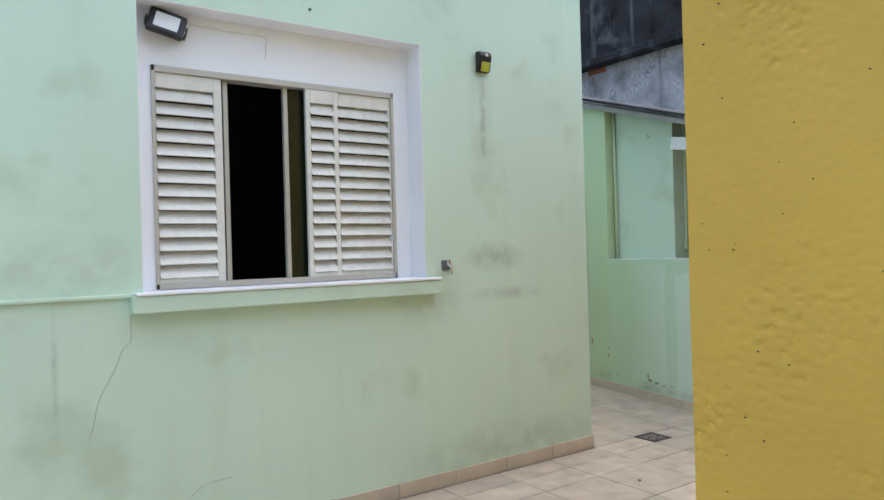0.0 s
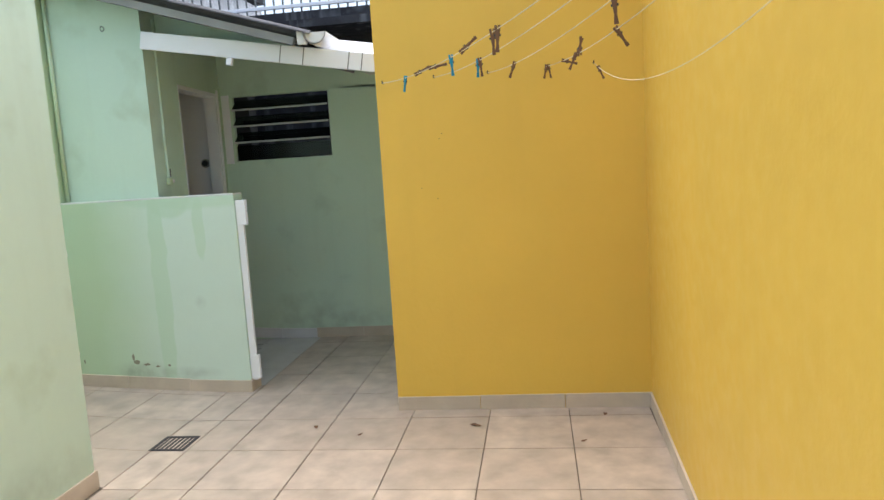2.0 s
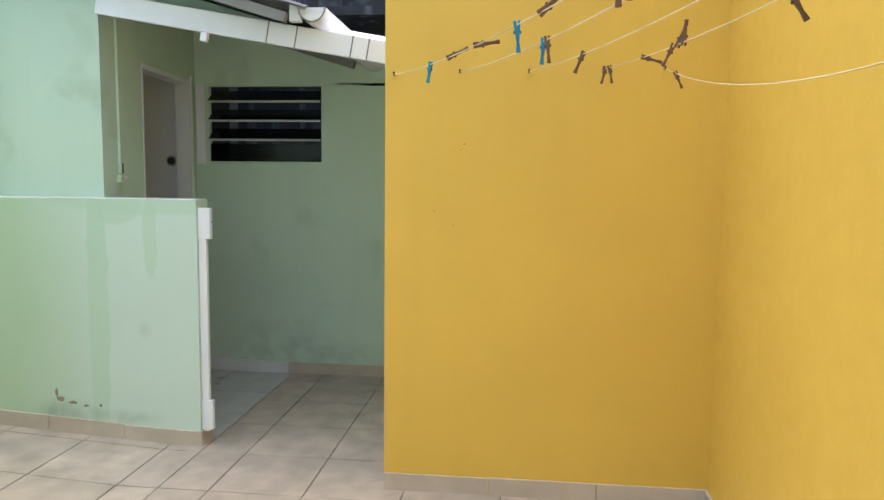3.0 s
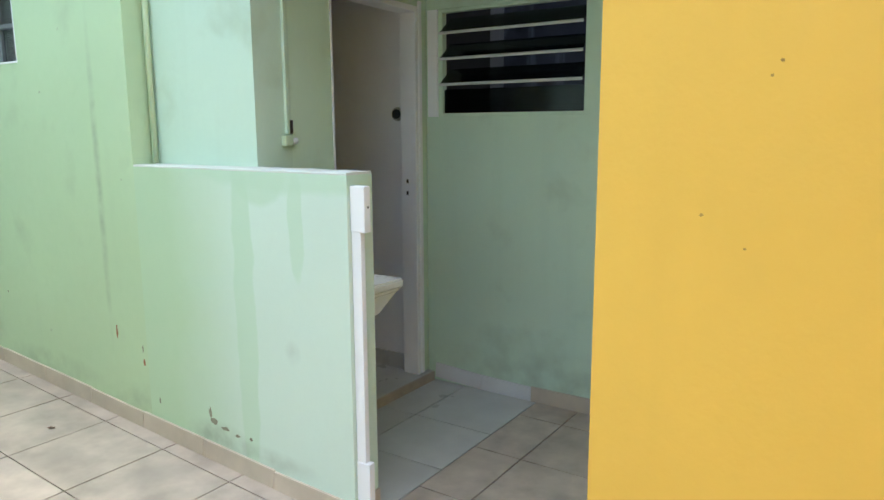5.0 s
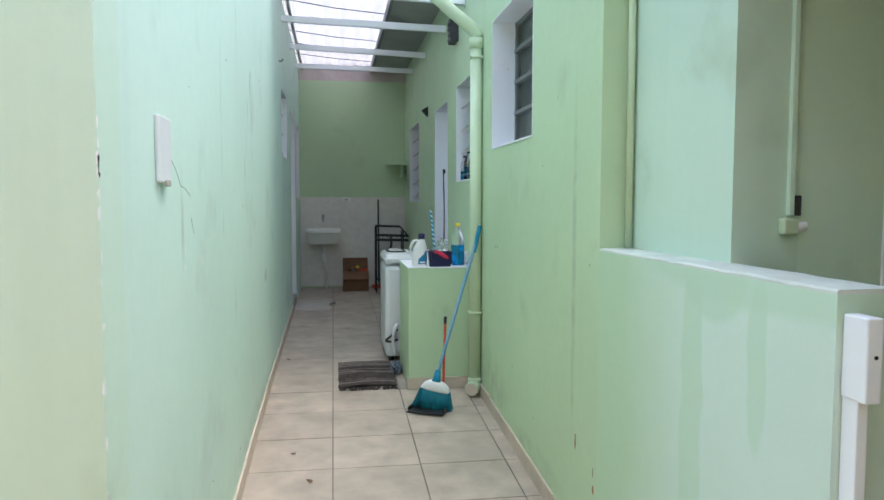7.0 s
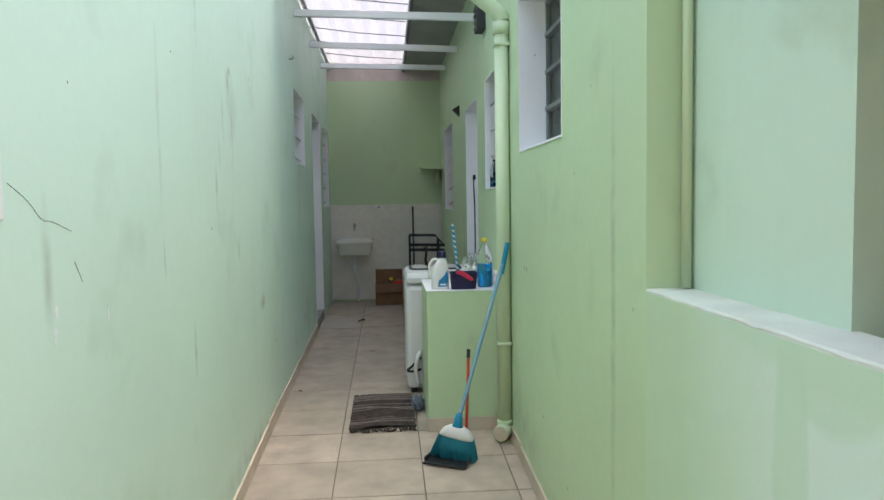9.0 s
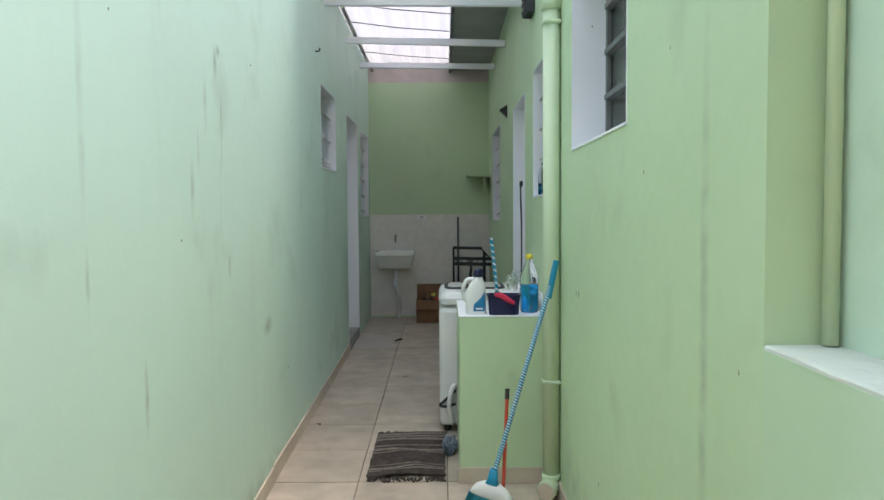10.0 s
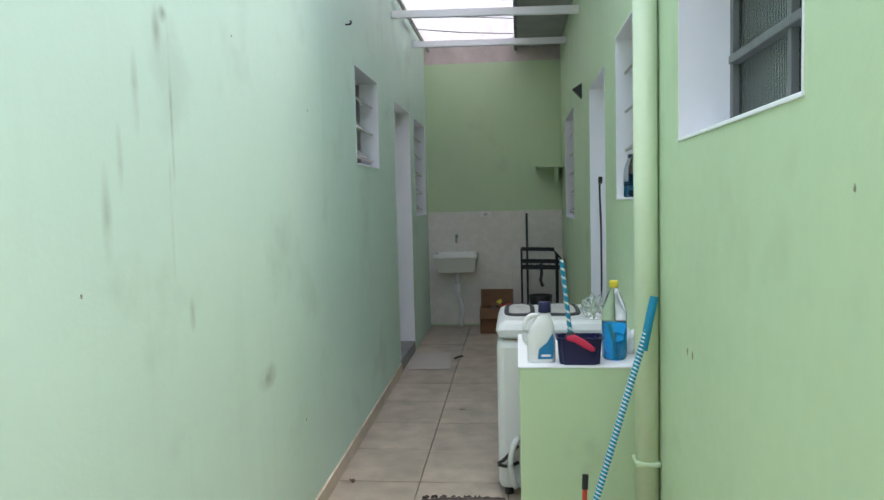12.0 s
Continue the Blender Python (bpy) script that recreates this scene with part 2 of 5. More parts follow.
def sheeting(name):
    """Clouded translucent roofing sheet."""
    m = bpy.data.materials.new(name)
    m.use_nodes = True
    n, l = m.node_tree.nodes, m.node_tree.links
    for x in list(n):
        if x.type == "BSDF_PRINCIPLED":
            n.remove(x)
    out = n["Material Output"]
    tr, df, cl, mx, my = (n.new("ShaderNode" + k) for k in ("BsdfTranslucent", "BsdfGlossy", "BsdfTransparent", "MixShader", "MixShader"))
    tr.inputs[0].default_value = (0.82, 0.77, 0.72, 1)
    cl.inputs[0].default_value = (0.60, 0.60, 0.66, 1)
    df.inputs["Roughness"].default_value = 0.3
    mx.inputs[0].default_value, my.inputs[0].default_value = 0.5, 0.06
    l.new(tr.outputs[0], mx.inputs[1]); l.new(cl.outputs[0], mx.inputs[2])
    l.new(mx.outputs[0], my.inputs[1]); l.new(df.outputs[0], my.inputs[2])
    l.new(my.outputs[0], out.inputs["Surface"])
    return m


SHEET = sheeting("translucent_roof_sheet")


# ---- building helpers ----
def finish(name, bm, mat, smooth=False):
    me = bpy.data.meshes.new(name)
    bmesh.ops.recalc_face_normals(bm, faces=bm.faces)
    bm.to_mesh(me)
    bm.free()
    if smooth:
        me.shade_smooth()
    for m in (mat if isinstance(mat, (list, tuple)) else (mat,)):
        me.materials.append(m)
    return me


def part(name, bm, mat, parent=None, label="", smooth=False):
    ob = new(name, finish(name, bm, mat, smooth))
    if parent:
        ob.parent = parent
    if label:
        ob["label"] = label
    return ob


def thing(name, label, category, group="", at=None, kind=""):
    """An Empty at a thing's base, which its parts hang under."""
    ob = new(name)
    ob.empty_display_size = 0.1
    if at:
        ob.matrix_basis = at
    return tagged(ob, label, category, group, kind)


def box(bm, x0, x1, y0, y1, z0, z1, bevel=0.0, m=None):
    r = bmesh.ops.create_cube(bm, size=1.0)["verts"]
    bmesh.ops.scale(bm, vec=(x1 - x0, y1 - y0, z1 - z0), verts=r)
    bmesh.ops.translate(bm, vec=((x0 + x1) / 2, (y0 + y1) / 2, (z0 + z1) / 2), verts=r)
    if bevel:
        e = list({e for v in r for e in v.link_edges})
        r = list({v for f in bmesh.ops.bevel(bm, geom=e, offset=bevel, segments=2, affect="EDGES", profile=0.5)["faces"] for v in f.verts} | {v for v in r if v.is_valid})
    if m:
        bmesh.ops.transform(bm, matrix=m, verts=r)
    return bm


def boxed(*a, **k):
    return box(bmesh.new(), *a, **k)


def rod(bm, a, b, r, r2=None, seg=12):
    """A round bar from a to b."""
    a, b = Vector(a), Vector(b)
    m = Matrix.Translation((a + b) / 2) @ (b - a).to_track_quat("Z", "Y").to_matrix().to_4x4()
    bmesh.ops.create_cone(bm, cap_ends=True, segments=seg, radius1=r, radius2=r if r2 is None else r2, depth=(b - a).length, matrix=m)
    return bm


def tube(bm, pts, r, seg=8):
    """A bent pipe or cord through the points."""
    pts = [Vector(p) for p in pts]
    rings = []
    for i, p in enumerate(pts):
        d = (pts[min(i + 1, len(pts) - 1)] - pts[max(i - 1, 0)]).normalized()
        q = d.to_track_quat("Z", "X")
        rings.append([bm.verts.new(p + q @ Vector((r * math.cos(t), r * math.sin(t), 0))) for t in (2 * math.pi * k / seg for k in range(seg))])
    for a, b in zip(rings, rings[1:]):
        for k in range(seg):
            bm.faces.new((a[k], a[(k + 1) % seg], b[(k + 1) % seg], b[k]))
    bm.faces.new(rings[0][::-1])
    bm.faces.new(rings[-1])
    return bm


def lathe(bm, prof, seg=20, m=None):
    """A turned body from (radius, height) pairs."""
    rings = [[bm.verts.new((r * math.cos(t), r * math.sin(t), z)) for t in (2 * math.pi * k / seg for k in range(seg))] for r, z in prof]
    for a, b in zip(rings, rings[1:]):
        for k in range(seg):
            bm.faces.new((a[k], a[(k + 1) % seg], b[(k + 1) % seg], b[k]))
    bm.faces.new(rings[0][::-1])
    bm.faces.new(rings[-1])
    if m:
        bmesh.ops.transform(bm, matrix=m, verts=[v for g in rings for v in g])
    return bm


def smooth_pts(pts, n=6):
    """Catmull-Rom through the points."""
    p = [Vector(v) for v in pts]
    p = [2 * p[0] - p[1], *p, 2 * p[-1] - p[-2]]
    out = []
    for i in range(1, len(p) - 2):
        for k in range(n):
            t = k / n
            a, b, c, d = p[i - 1:i + 3]
            out.append(0.5 * (2 * b + (c - a) * t + (2 * a - 5 * b + 4 * c - d) * t * t + (3 * b - a - 3 * c + d) * t ** 3))
    return out + [p[-2]]


def pierced(axis, at0, at1, u0, u1, z0, z1, holes=()):
    """A wall across one axis ("x" or "y") from at0 to at1, along the other from u0 to u1, with holes (u0, u1, z0, z1) right through it."""
    us = sorted({u0, u1, *[v for h in holes for v in h[:2]]})
    zs = sorted({z0, z1, *[v for h in holes for v in h[2:]]})
    bm = bmesh.new()

    def solid(i, k):
        if not (0 <= i < len(us) - 1 and 0 <= k < len(zs) - 1):
            return False
        u, z = (us[i] + us[i + 1]) / 2, (zs[k] + zs[k + 1]) / 2
        return not any(h[0] < u < h[1] and h[2] < z < h[3] for h in holes)

    def at(w, u, z):
        return bm.verts.new((w, u, z) if axis == "x" else (u, w, z))

    for i in range(len(us) - 1):
        for k in range(len(zs) - 1):
            if not solid(i, k):
                continue
            a, b, c, d = us[i], us[i + 1], zs[k], zs[k + 1]
            for w in (at0, at1):
                bm.faces.new([at(w, *p) for p in ((a, c), (b, c), (b, d), (a, d))])
            for di, dk, e in ((-1, 0, ((a, c), (a, d))), (1, 0, ((b, c), (b, d))), (0, -1, ((a, c), (b, c))), (0, 1, ((a, d), (b, d)))):
                if not solid(i + di, k + dk):
                    (p, q) = e
                    bm.faces.new((at(at0, *p), at(at0, *q), at(at1, *q), at(at1, *p)))
    bmesh.ops.remove_doubles(bm, verts=bm.verts, dist=1e-5)
    return bm


def setting(name, bm, mat, label, category="wall"):
    return tagged(part(name, bm, mat), label, category, kind="structure")


# ---- the plan, in metres ----
XL, XR = 3.965, 5.45         # faces of the passage's two long walls
YW = 3.95                    # face of the house wall with the shuttered window
YF = 12.65                   # far end of the passage
XA, YN = 7.0, 4.344          # nook: wall with the louvred window, wall with the doorway
XY, YY = 5.03, 1.06          # faces of the yellow walls
GROUND = [(-9, 0), (3.9, 0), (4.4, 0.03), (5.1, 0.075), (5.9, 0.13), (7.2, 0.215), (8.0, 0.245), (10.6, 0.32), (14.0, 0.38)]


def gz(y):
    """The floor's height: level in the yard, rising along the passage."""
    for (a, p), (b, q) in zip(GROUND, GROUND[1:]):
        if y <= b:
            return p + (q - p) * (y - a) / (b - a)
    return GROUND[-1][1]


def askew(bm):
    """Turns the nook's doorway wall a little out of square, about the pier's corner."""
    for v in bm.verts:
        v.co.y += 0.08 * (v.co.x - 5.575)
    return bm


def under_roof(bm):
    """Cuts a wall's top to just under the corrugated roof."""
    for v in bm.verts:
        if v.co.z > 2.9:
            v.co.z = max(2.1, 2.34 + 0.305 * (v.co.y - 3.12))
    return bm


W1 = (0.764, 2.486, 1.35, 2.857)                   # recess of the shuttered window
WIN = (0.866, 2.366, 1.362, 2.561)                 # the window itself
LEFT = [(9.138, 9.865, 2.0, 2.615), (10.565, 11.40, 0.0, 2.588), (11.70, 12.50, 1.618, 2.572)]
RIGHT = [(6.02, 6.96, 1.915, 2.72), (7.55, 8.318, 1.742, 2.52), (8.78, 9.59, 0.0, 2.475), (10.94, 11.98, 1.575, 2.53)]

ws = setting("wall_house_south", pierced("y", YW, YW + 0.165, -3.0, XL, -0.1, 3.6, [W1]), GREEN, "pale green plastered house wall with grey stains")
setting("wall_window_back", pierced("y", YW + 0.167, YW + 0.27, 0.5, 2.8, 1.2, 3.2, [WIN]), WHITE, "white painted wall round the shuttered window")
wl = setting("wall_passage_west", pierced("x", XL - 0.2, XL, YW + 0.165, YF, -0.1, 3.6, LEFT), MINT, "pale green painted passage wall")
wr = setting("wall_passage_east", pierced("x", XR, XR + 0.2, 5.055, YF, -0.1, 2.96, RIGHT), LEAF, "light green painted passage wall")
setting("wall_passage_east_top", boxed(XR, XR + 0.2, 6.7, YF, 2.96, 3.45), LEAF, "light green upper strip of the passage wall")
setting("wall_passage_end", boxed(XL - 0.2, XR + 0.2, YF, YF + 0.2, -0.1, 3.26), LEAF, "green painted end wall above white tiles")
setting("wall_passage_end_top", boxed(XL - 0.2, XR + 0.2, YF + 0.003, YF + 0.2, 3.26, 3.7), material("bare_pinkish_render", (0.55, 0.47, 0.46), 0.8, spread=0.15, patch=6), "bare pinkish render above the green end wall")
bm = boxed(XR, XR + 0.147, 3.735, 5.055, -0.1, 1.386)
wp = setting("wall_parapet", bm, PATCHED, "low green parapet wall with damp patches")
bm = bmesh.new()
prev = None
for k in range(67):  # broken, uneven edges
    y = 3.737 + (5.053 - 3.737) * k / 66
    a, b = XR + 0.001 - 0.004 * max(0.0, noise.noise((y * 9, 1.0, 2.0))), XR + 0.146
    h, c = 1.396 + 0.003 * noise.noise((y * 7, 5.0, 1.0)), 0.004 + 0.007 * max(0.0, noise.noise((y * 14, 3.0, 7.0)))
    cur = [bm.verts.new(p) for p in ((a, y, 1.386), (a, y, h - c), (a + c, y, h), (b - 0.003, y, h), (b, y, h - 0.003), (b, y, 1.386))]
    if prev:
        for i in range(6):
            bm.faces.new((prev[i], prev[(i + 1) % 6], cur[(i + 1) % 6], cur[i]))
    else:
        bm.faces.new(cur)
    prev = cur
bm.faces.new(prev)
setting("trim_parapet_cap", bm, MORTAR, "worn pale mortar cap of the parapet", "coping")
setting("wall_nook_pier", under_roof(askew(boxed(5.575, 5.80, YN, 5.255, 1.386, 3.0))), GREEN, "green pier rising behind the parapet")
setting("wall_nook_return", askew(boxed(XR + 0.147, 5.80, YN + 0.003, 5.2, 0, 1.386)), GREEN, "green wall below the pier")
wn_ = setting("wall_nook_north", under_roof(askew(pierced("y", YN, YN + 0.10, 5.80, XA + 0.15, -0.1, 3.0, [(6.10, 6.90, 0.02, 2.24)]))), NOOK, "green nook wall with a doorway")
we = setting("wall_nook_east", under_roof(pierced("x", XA, XA + 0.15, 0.9, 4.455, -0.1, 3.0, [(3.435, 4.445, 1.622, 2.228)])), NOOK, "green nook wall with a louvred window")

# yellow block: long face slightly askew, rough rendered end by the entrance
bm = bmesh.new()
foot = [(1.32, 1.145), (XY, YY), (XY, -2.0), (1.32, -2.0)]
lo = [bm.verts.new((x, y, -0.1)) for x, y in foot]
hi = [bm.verts.new((x, y, 3.4)) for x, y in foot]
for k in range(4):
    bm.faces.new((lo[k], lo[(k + 1) % 4], hi[(k + 1) % 4], hi[k]))
bm.faces.new(hi)
setting("wall_yellow_south", bm, YELLOW, "bright yellow painted yard wall")
bm = bmesh.new()
NY, NZ = 110, 330
rows = []
for i in range(NY + 1):
    y = 0.483 + 0.006 * i
    rows.append([])
    for k in range(NZ + 1):
        z = 0.5 + 0.006 * k
        where = max(0.0, noise.noise((y * 3.6, z * 3.0, 3.1)) + 0.10) * 2.4 + 0.05
        dent = max(0.0, noise.noise((y * 34, z * 62, 8.0)) - 0.24) + 0.8 * max(0.0, noise.noise((y * 70, z * 75, 1.0)) - 0.28)
        fade = min(1.0, i / 8, k / 8, (NZ - k) / 8)
        d = fade * (0.0015 * noise.noise((y * 4, z * 4, 5.0)) - 0.017 * min(1.0, where) * dent)
        if i == NY:
            d += 0.002 * noise.noise((2.0, z * 9, 4.0))
        rows[-1].append(bm.verts.new((1.316 - d, y, z)))
for i in range(NY):
    for k in range(NZ):
        bm.faces.new((rows[i][k], rows[i + 1][k], rows[i + 1][k + 1], rows[i][k + 1]))
ye = tagged(part("wall_yellow_end", bm, ROUGH_YELLOW, smooth=True), "rough yellow rendered end of the wall", "wall", kind="structure")
# dark discs on the face stand in for the shade inside small pits
for k in range(34):
    y, z, r_ = random.uniform(0.6, 1.13), random.uniform(0.7, 2.2), random.uniform(0.0008, 0.0018)
    part("pit", rod(bmesh.new(), (1.312, y, z), (1.319, y, z), r_, seg=7), IRON, ye)
wy = setting("wall_yellow_east", boxed(XY, XY + 0.16, YY - 0.3, 2.60, -0.1, 3.4), YELLOW, "bright yellow painted wall with washing lines")
setting("wall_nook_south", boxed(XY + 0.16, XA, 0.9, 1.1, -0.1, 2.1), NOOK, "green wall closing the nook")
setting("wall_yard_west", boxed(-3.2, -3.0, -2.0, YW, -0.1, 3.2), GREEN, "plain green yard wall")
setting("wall_yard_south", boxed(-3.2, 1.30, -2.2, -2.0, -0.1, 3.2), GREEN, "plain green yard wall")

# unseen rooms added behind the openings, near-black to stand in for their darkness
setting("ceiling_house", boxed(-3.0, XL - 0.2, YW + 0.27, YF, 3.3, 3.45), UNLIT, "unseen house ceiling, near-black for the unlit room", "ceiling")
setting("wall_house_north", boxed(-3.0, XL - 0.2, 7.2, 7.4, -0.1, 3.3), UNLIT, "unseen inner house wall, near-black for the unlit room")
setting("wall_house_west", boxed(-3.2, -3.0, YW, YF, -0.1, 3.3), UNLIT, "unseen outer house wall, near-black for the unlit room")
setting("floor_house", boxed(-3.0, XL - 0.2, YW + 0.17, YF, -0.1, 0.0), UNLIT, "unseen house floor, near-black for the unlit room", "floor")
setting("ceiling_east_rooms", boxed(XR + 0.2, 8.0, 5.255, YF, 2.78, 2.9), UNLIT, "unseen ceiling of the side rooms, near-black as if unlit", "ceiling")
setting("wall_east_rooms", boxed(8.0, 8.2, 4.6, YF, -0.1, 2.78), UNLIT, "unseen outer wall of the side rooms, near-black as if unlit")
setting("floor_east_rooms", boxed(XR + 0.2, 8.0, 6.6, YF, 0.0, 0.2), UNLIT, "unseen floor of the side rooms, near-black as if unlit", "floor")

# washroom behind the doorway
setting("wall_washroom_east", boxed(6.92, 6.995, YN + 0.215, 6.5, 0.0, 2.6), WHITE, "white washroom wall")
setting("wall_washroom_north", boxed(5.8, 6.92, 6.4, 6.5, 0.0, 2.6), WHITE, "white washroom end wall")
setting("wall_washroom_west", boxed(5.80, 5.9, 5.26, 6.4, 0.1, 2.6), WHITE, "white washroom side wall")
setting("ceiling_washroom", boxed(5.8, 7.0, YN + 0.215, 6.5, 2.6, 2.7), WHITE, "white washroom ceiling", "ceiling")
setting("floor_washroom", boxed(6.05, 6.99, 4.415, 6.5, -0.05, 0.055), PALE_TILE, "raised pale tiled washroom floor with step", "floor")
setting("baseboard_washroom", boxed(6.908, 6.92, YN + 0.22, 6.4, 0.055, 0.155), PALE_TILE, "grey skirting of the washroom", "baseboard")
setting("trim_step", boxed(6.05, 6.985, 4.401, 4.413, -0.005, 0.053), TILE, "beige tiled riser of the washroom step", "step")

# floor bed
bm = bmesh.new()
ys = [-2.2] + [g[0] for g in GROUND[1:-1]] + [YF]
prev = None
for y in ys:  # the nook east of the parapet stays level
    cur = [bm.verts.new((x, y, (gz(y) if x < XR + 0.1 else 0.0) - 0.011)) for x in (-3.2, XR + 0.05, XR + 0.12, 7.15)]
    if prev:
        for k in range(3):
            bm.faces.new((prev[k], prev[k + 1], cur[k + 1], cur[k]))
    prev = cur
floor = setting("floor", bm, GROUT, "beige ceramic floor tiles with dark grout", "floor")
ground = setting("ground", boxed(-60, 60, -60, 70, -0.6, -0.5), CONCRETE, "plain ground round the houses", "ground")

# ---- roofs ----


def corrugated(x0, x1, y0, y1, height, pitch=0.146, amp=0.02, along="y", thick=0.007, n=8):
    """A wavy sheet; height(x, y) gives its mean level."""
    bm = bmesh.new()
    a, b = (x0, x1) if along == "y" else (y0, y1)
    cnt = max(2, int((b - a) / pitch * n))
    ends = (y0, y1) if along == "y" else (x0, x1)
    rows = []
    for i in range(cnt + 1):
        u = a + (b - a) * i / cnt
        w = amp * math.sin(2 * math.pi * (u - a) / pitch)
        row = []
        for e in ends:
            x, y = (u, e) if along == "y" else (e, u)
            for dz in (0, thick):
                row.append(bm.verts.new((x, y, height(x, y) + w + dz)))
        rows.append(row)
    for p, q in zip(rows, rows[1:]):
        for i, k in ((0, 2), (2, 3), (3, 1), (1, 0)):
            bm.faces.new((p[i], p[k], q[k], q[i]))
    return bm


r = setting("roof_nook", corrugated(5.36, 7.9, 3.08, 6.6, lambda x, y: 2.395 + 0.305 * (y - 3.12)), ROOF, "dark corrugated fibre cement roof over the nook", "roof")
bm = bmesh.new()
for x in (5.40, 6.2, 6.95):
    box(bm, x, x + 0.05, 3.2, 6.4, -0.05, 0.0, m=Matrix.Translation((0, 3.12, 2.355)) @ Matrix.Rotation(math.atan(0.305), 4, "X") @ Matrix.Translation((0, -3.12, 0)))
setting("trim_rafters", bm, WEATHERED, "grey weathered rafters under the corrugated roof", "rafter")
# gable infill above the fascia
bm = bmesh.new()
prof = [(2.75, 2.2), (4.38, 2.47), (4.38, 2.71), (3.15, 2.345)]
va = [bm.verts.new((5.82, y, z)) for y, z in prof]
vb = [bm.verts.new((5.88, y, z)) for y, z in prof]
for k in range(4):
    bm.faces.new((va[k], va[(k + 1) % 4], vb[(k + 1) % 4], vb[k]))
bm.faces.new(va)
bm.faces.new(vb)
setting("wall_nook_gable", bm, NOOK, "shaded green gable strip above the fascia")
slope = Matrix.Translation((0, 4.33, 2.42)) @ Matrix.Rotation(math.atan(0.174), 4, "X") @ Matrix.Translation((0, -4.33, 0))
fas = setting("trim_fascia", boxed(5.515, 5.55, 1.3, 4.33, -0.005, 0.112, 0.004, m=slope), WHITE, "white painted fascia board with open joints", "fascia")
for y in (3.33, 3.17, 2.86, 2.77):
    part("joint", boxed(5.513, 5.516, y, y + 0.006, -0.003, 0.110, m=slope), STEEL, fas)
part("bracket", boxed(5.50, 5.53, 3.66, 3.70, -0.055, -0.006, 0.004, m=slope), WHITE, fas)
# added, unseen ceiling; white so that it throws light back into the nook
setting("ceiling_nook", boxed(5.56, 7.05, 1.1, 4.33, 0.05, 0.08, m=slope @ Matrix.Translation((5.56, 0, 0)) @ Matrix.Rotation(-0.2, 4, "Y") @ Matrix.Translation((-5.56, 0, 0))), WHITE, "unseen sloping ceiling of the nook, white to bounce light", "ceiling")
# gutter at the corrugated roof's low edge
bm = bmesh.new()
seg = 10
rings = []
for x, rr in ((5.40, 0.075), (7.6, 0.075)):
    for q in (rr, rr - 0.006):
        rings.append([bm.verts.new((x, 3.06 + q * math.cos(t), 2.40 - (x - 5.4) * 0.01 + q * math.sin(t))) for t in (math.pi + math.pi * k / seg for k in range(seg + 1))])
o0, i0, o1, i1 = rings
for k in range(seg):
    bm.faces.new((o0[k], o0[k + 1], o1[k + 1], o1[k]))
    bm.faces.new((i0[k], i1[k], i1[k + 1], i0[k + 1]))
    bm.faces.new((o0[k], i0[k], i0[k + 1], o0[k + 1]))
for k in (0, seg):
    bm.faces.new((o0[k], o1[k], i1[k], i0[k]))
bm.faces.new(o0)
gut = tagged(part("gutter", bm, WHITE_PLASTIC), "white half-round roof gutter with closed end", "gutter", kind="structure")
part("gutter_bracket", boxed(5.40, 5.44, 3.12, 3.18, 2.33, 2.42, 0.004), WHITE_PLASTIC, gut)

# passage roof: clouded sheet, opaque sheet, beams
setting("ceiling_passage", corrugated(XL - 0.1, 5.0, 8.25, 12.9, lambda x, y: 3.47, 0.17, 0.012, n=6), SHEET, "clouded translucent roof sheet over the passage", "roof")
setting("ceiling_passage_side", boxed(4.975, XR, 8.2, YF, 3.40, 3.44), PALE_ROOF, "grey opaque roof panel beside the clear sheet", "roof")
bm = bmesh.new()
for y in (8.5, 9.3, 10.1, 10.9, 11.7, 12.4):
    box(bm, 4.955, 4.985, y, y + 0.74, 3.375, 3.465, 0.004)
setting("trim_roof_edge", bm, STEEL, "dark ragged edge between the roof panels", "trim")
for ya, yb, za, zb in ((8.30, 7.95, 3.26, 3.12), (9.37, 8.88, 3.28, 3.125), (10.60, 10.28, 3.285, 3.17), (11.78, 11.65, 3.295, 3.245)):
    v = Vector((XR - XL, yb - ya, zb - za))
    m = Matrix.Translation((XL, ya, za)) @ v.to_track_quat("X", "Z").to_matrix().to_4x4()
    setting("trim_beam", boxed(0, v.length, -0.022, 0.022, -0.03, 0.028, 0.004, m=m), WHITE, "white painted timber roof beam", "beam")
bm = bmesh.new()
tube(bm, [(XL + 0.06, 8.2, 3.43), (XL + 0.05, 12.6, 3.40)], 0.018, 6)
setting("trim_wall_batten", bm, CONCRETE, "weathered batten along the roof edge", "batten")
# wires lying over the clear sheet
for k in range(6):
    y = 8.7 + k * 0.62
    bm = tube(bmesh.new(), [(XL, y, 3.452), (4.45, y + 0.25, 3.452), (4.95, y + 0.4, 3.452)], 0.005, 5)
    tagged(part("roof_wire", bm, STEEL), "thin dark wire under the clear roof sheet", "wire", "roof wires")
# ---- the shuttered window ----
win = thing("window_1", "cream louvred sliding shutter window, half open", "window", kind="structure")
x0, x1, z0, z1 = WIN
yf = YW + 0.165
bm = bmesh.new()
for b in ((W1[0], W1[0] + 0.004, YW + 0.001, yf, W1[2], W1[3]), (W1[1] - 0.004, W1[1], YW + 0.001, yf, W1[2], W1[3]), (W1[0], W1[1], YW + 0.001, yf, W1[3] - 0.004, W1[3])):
    box(bm, *b)
part("reveal", bm, WHITE, win)
bm = bmesh.new()
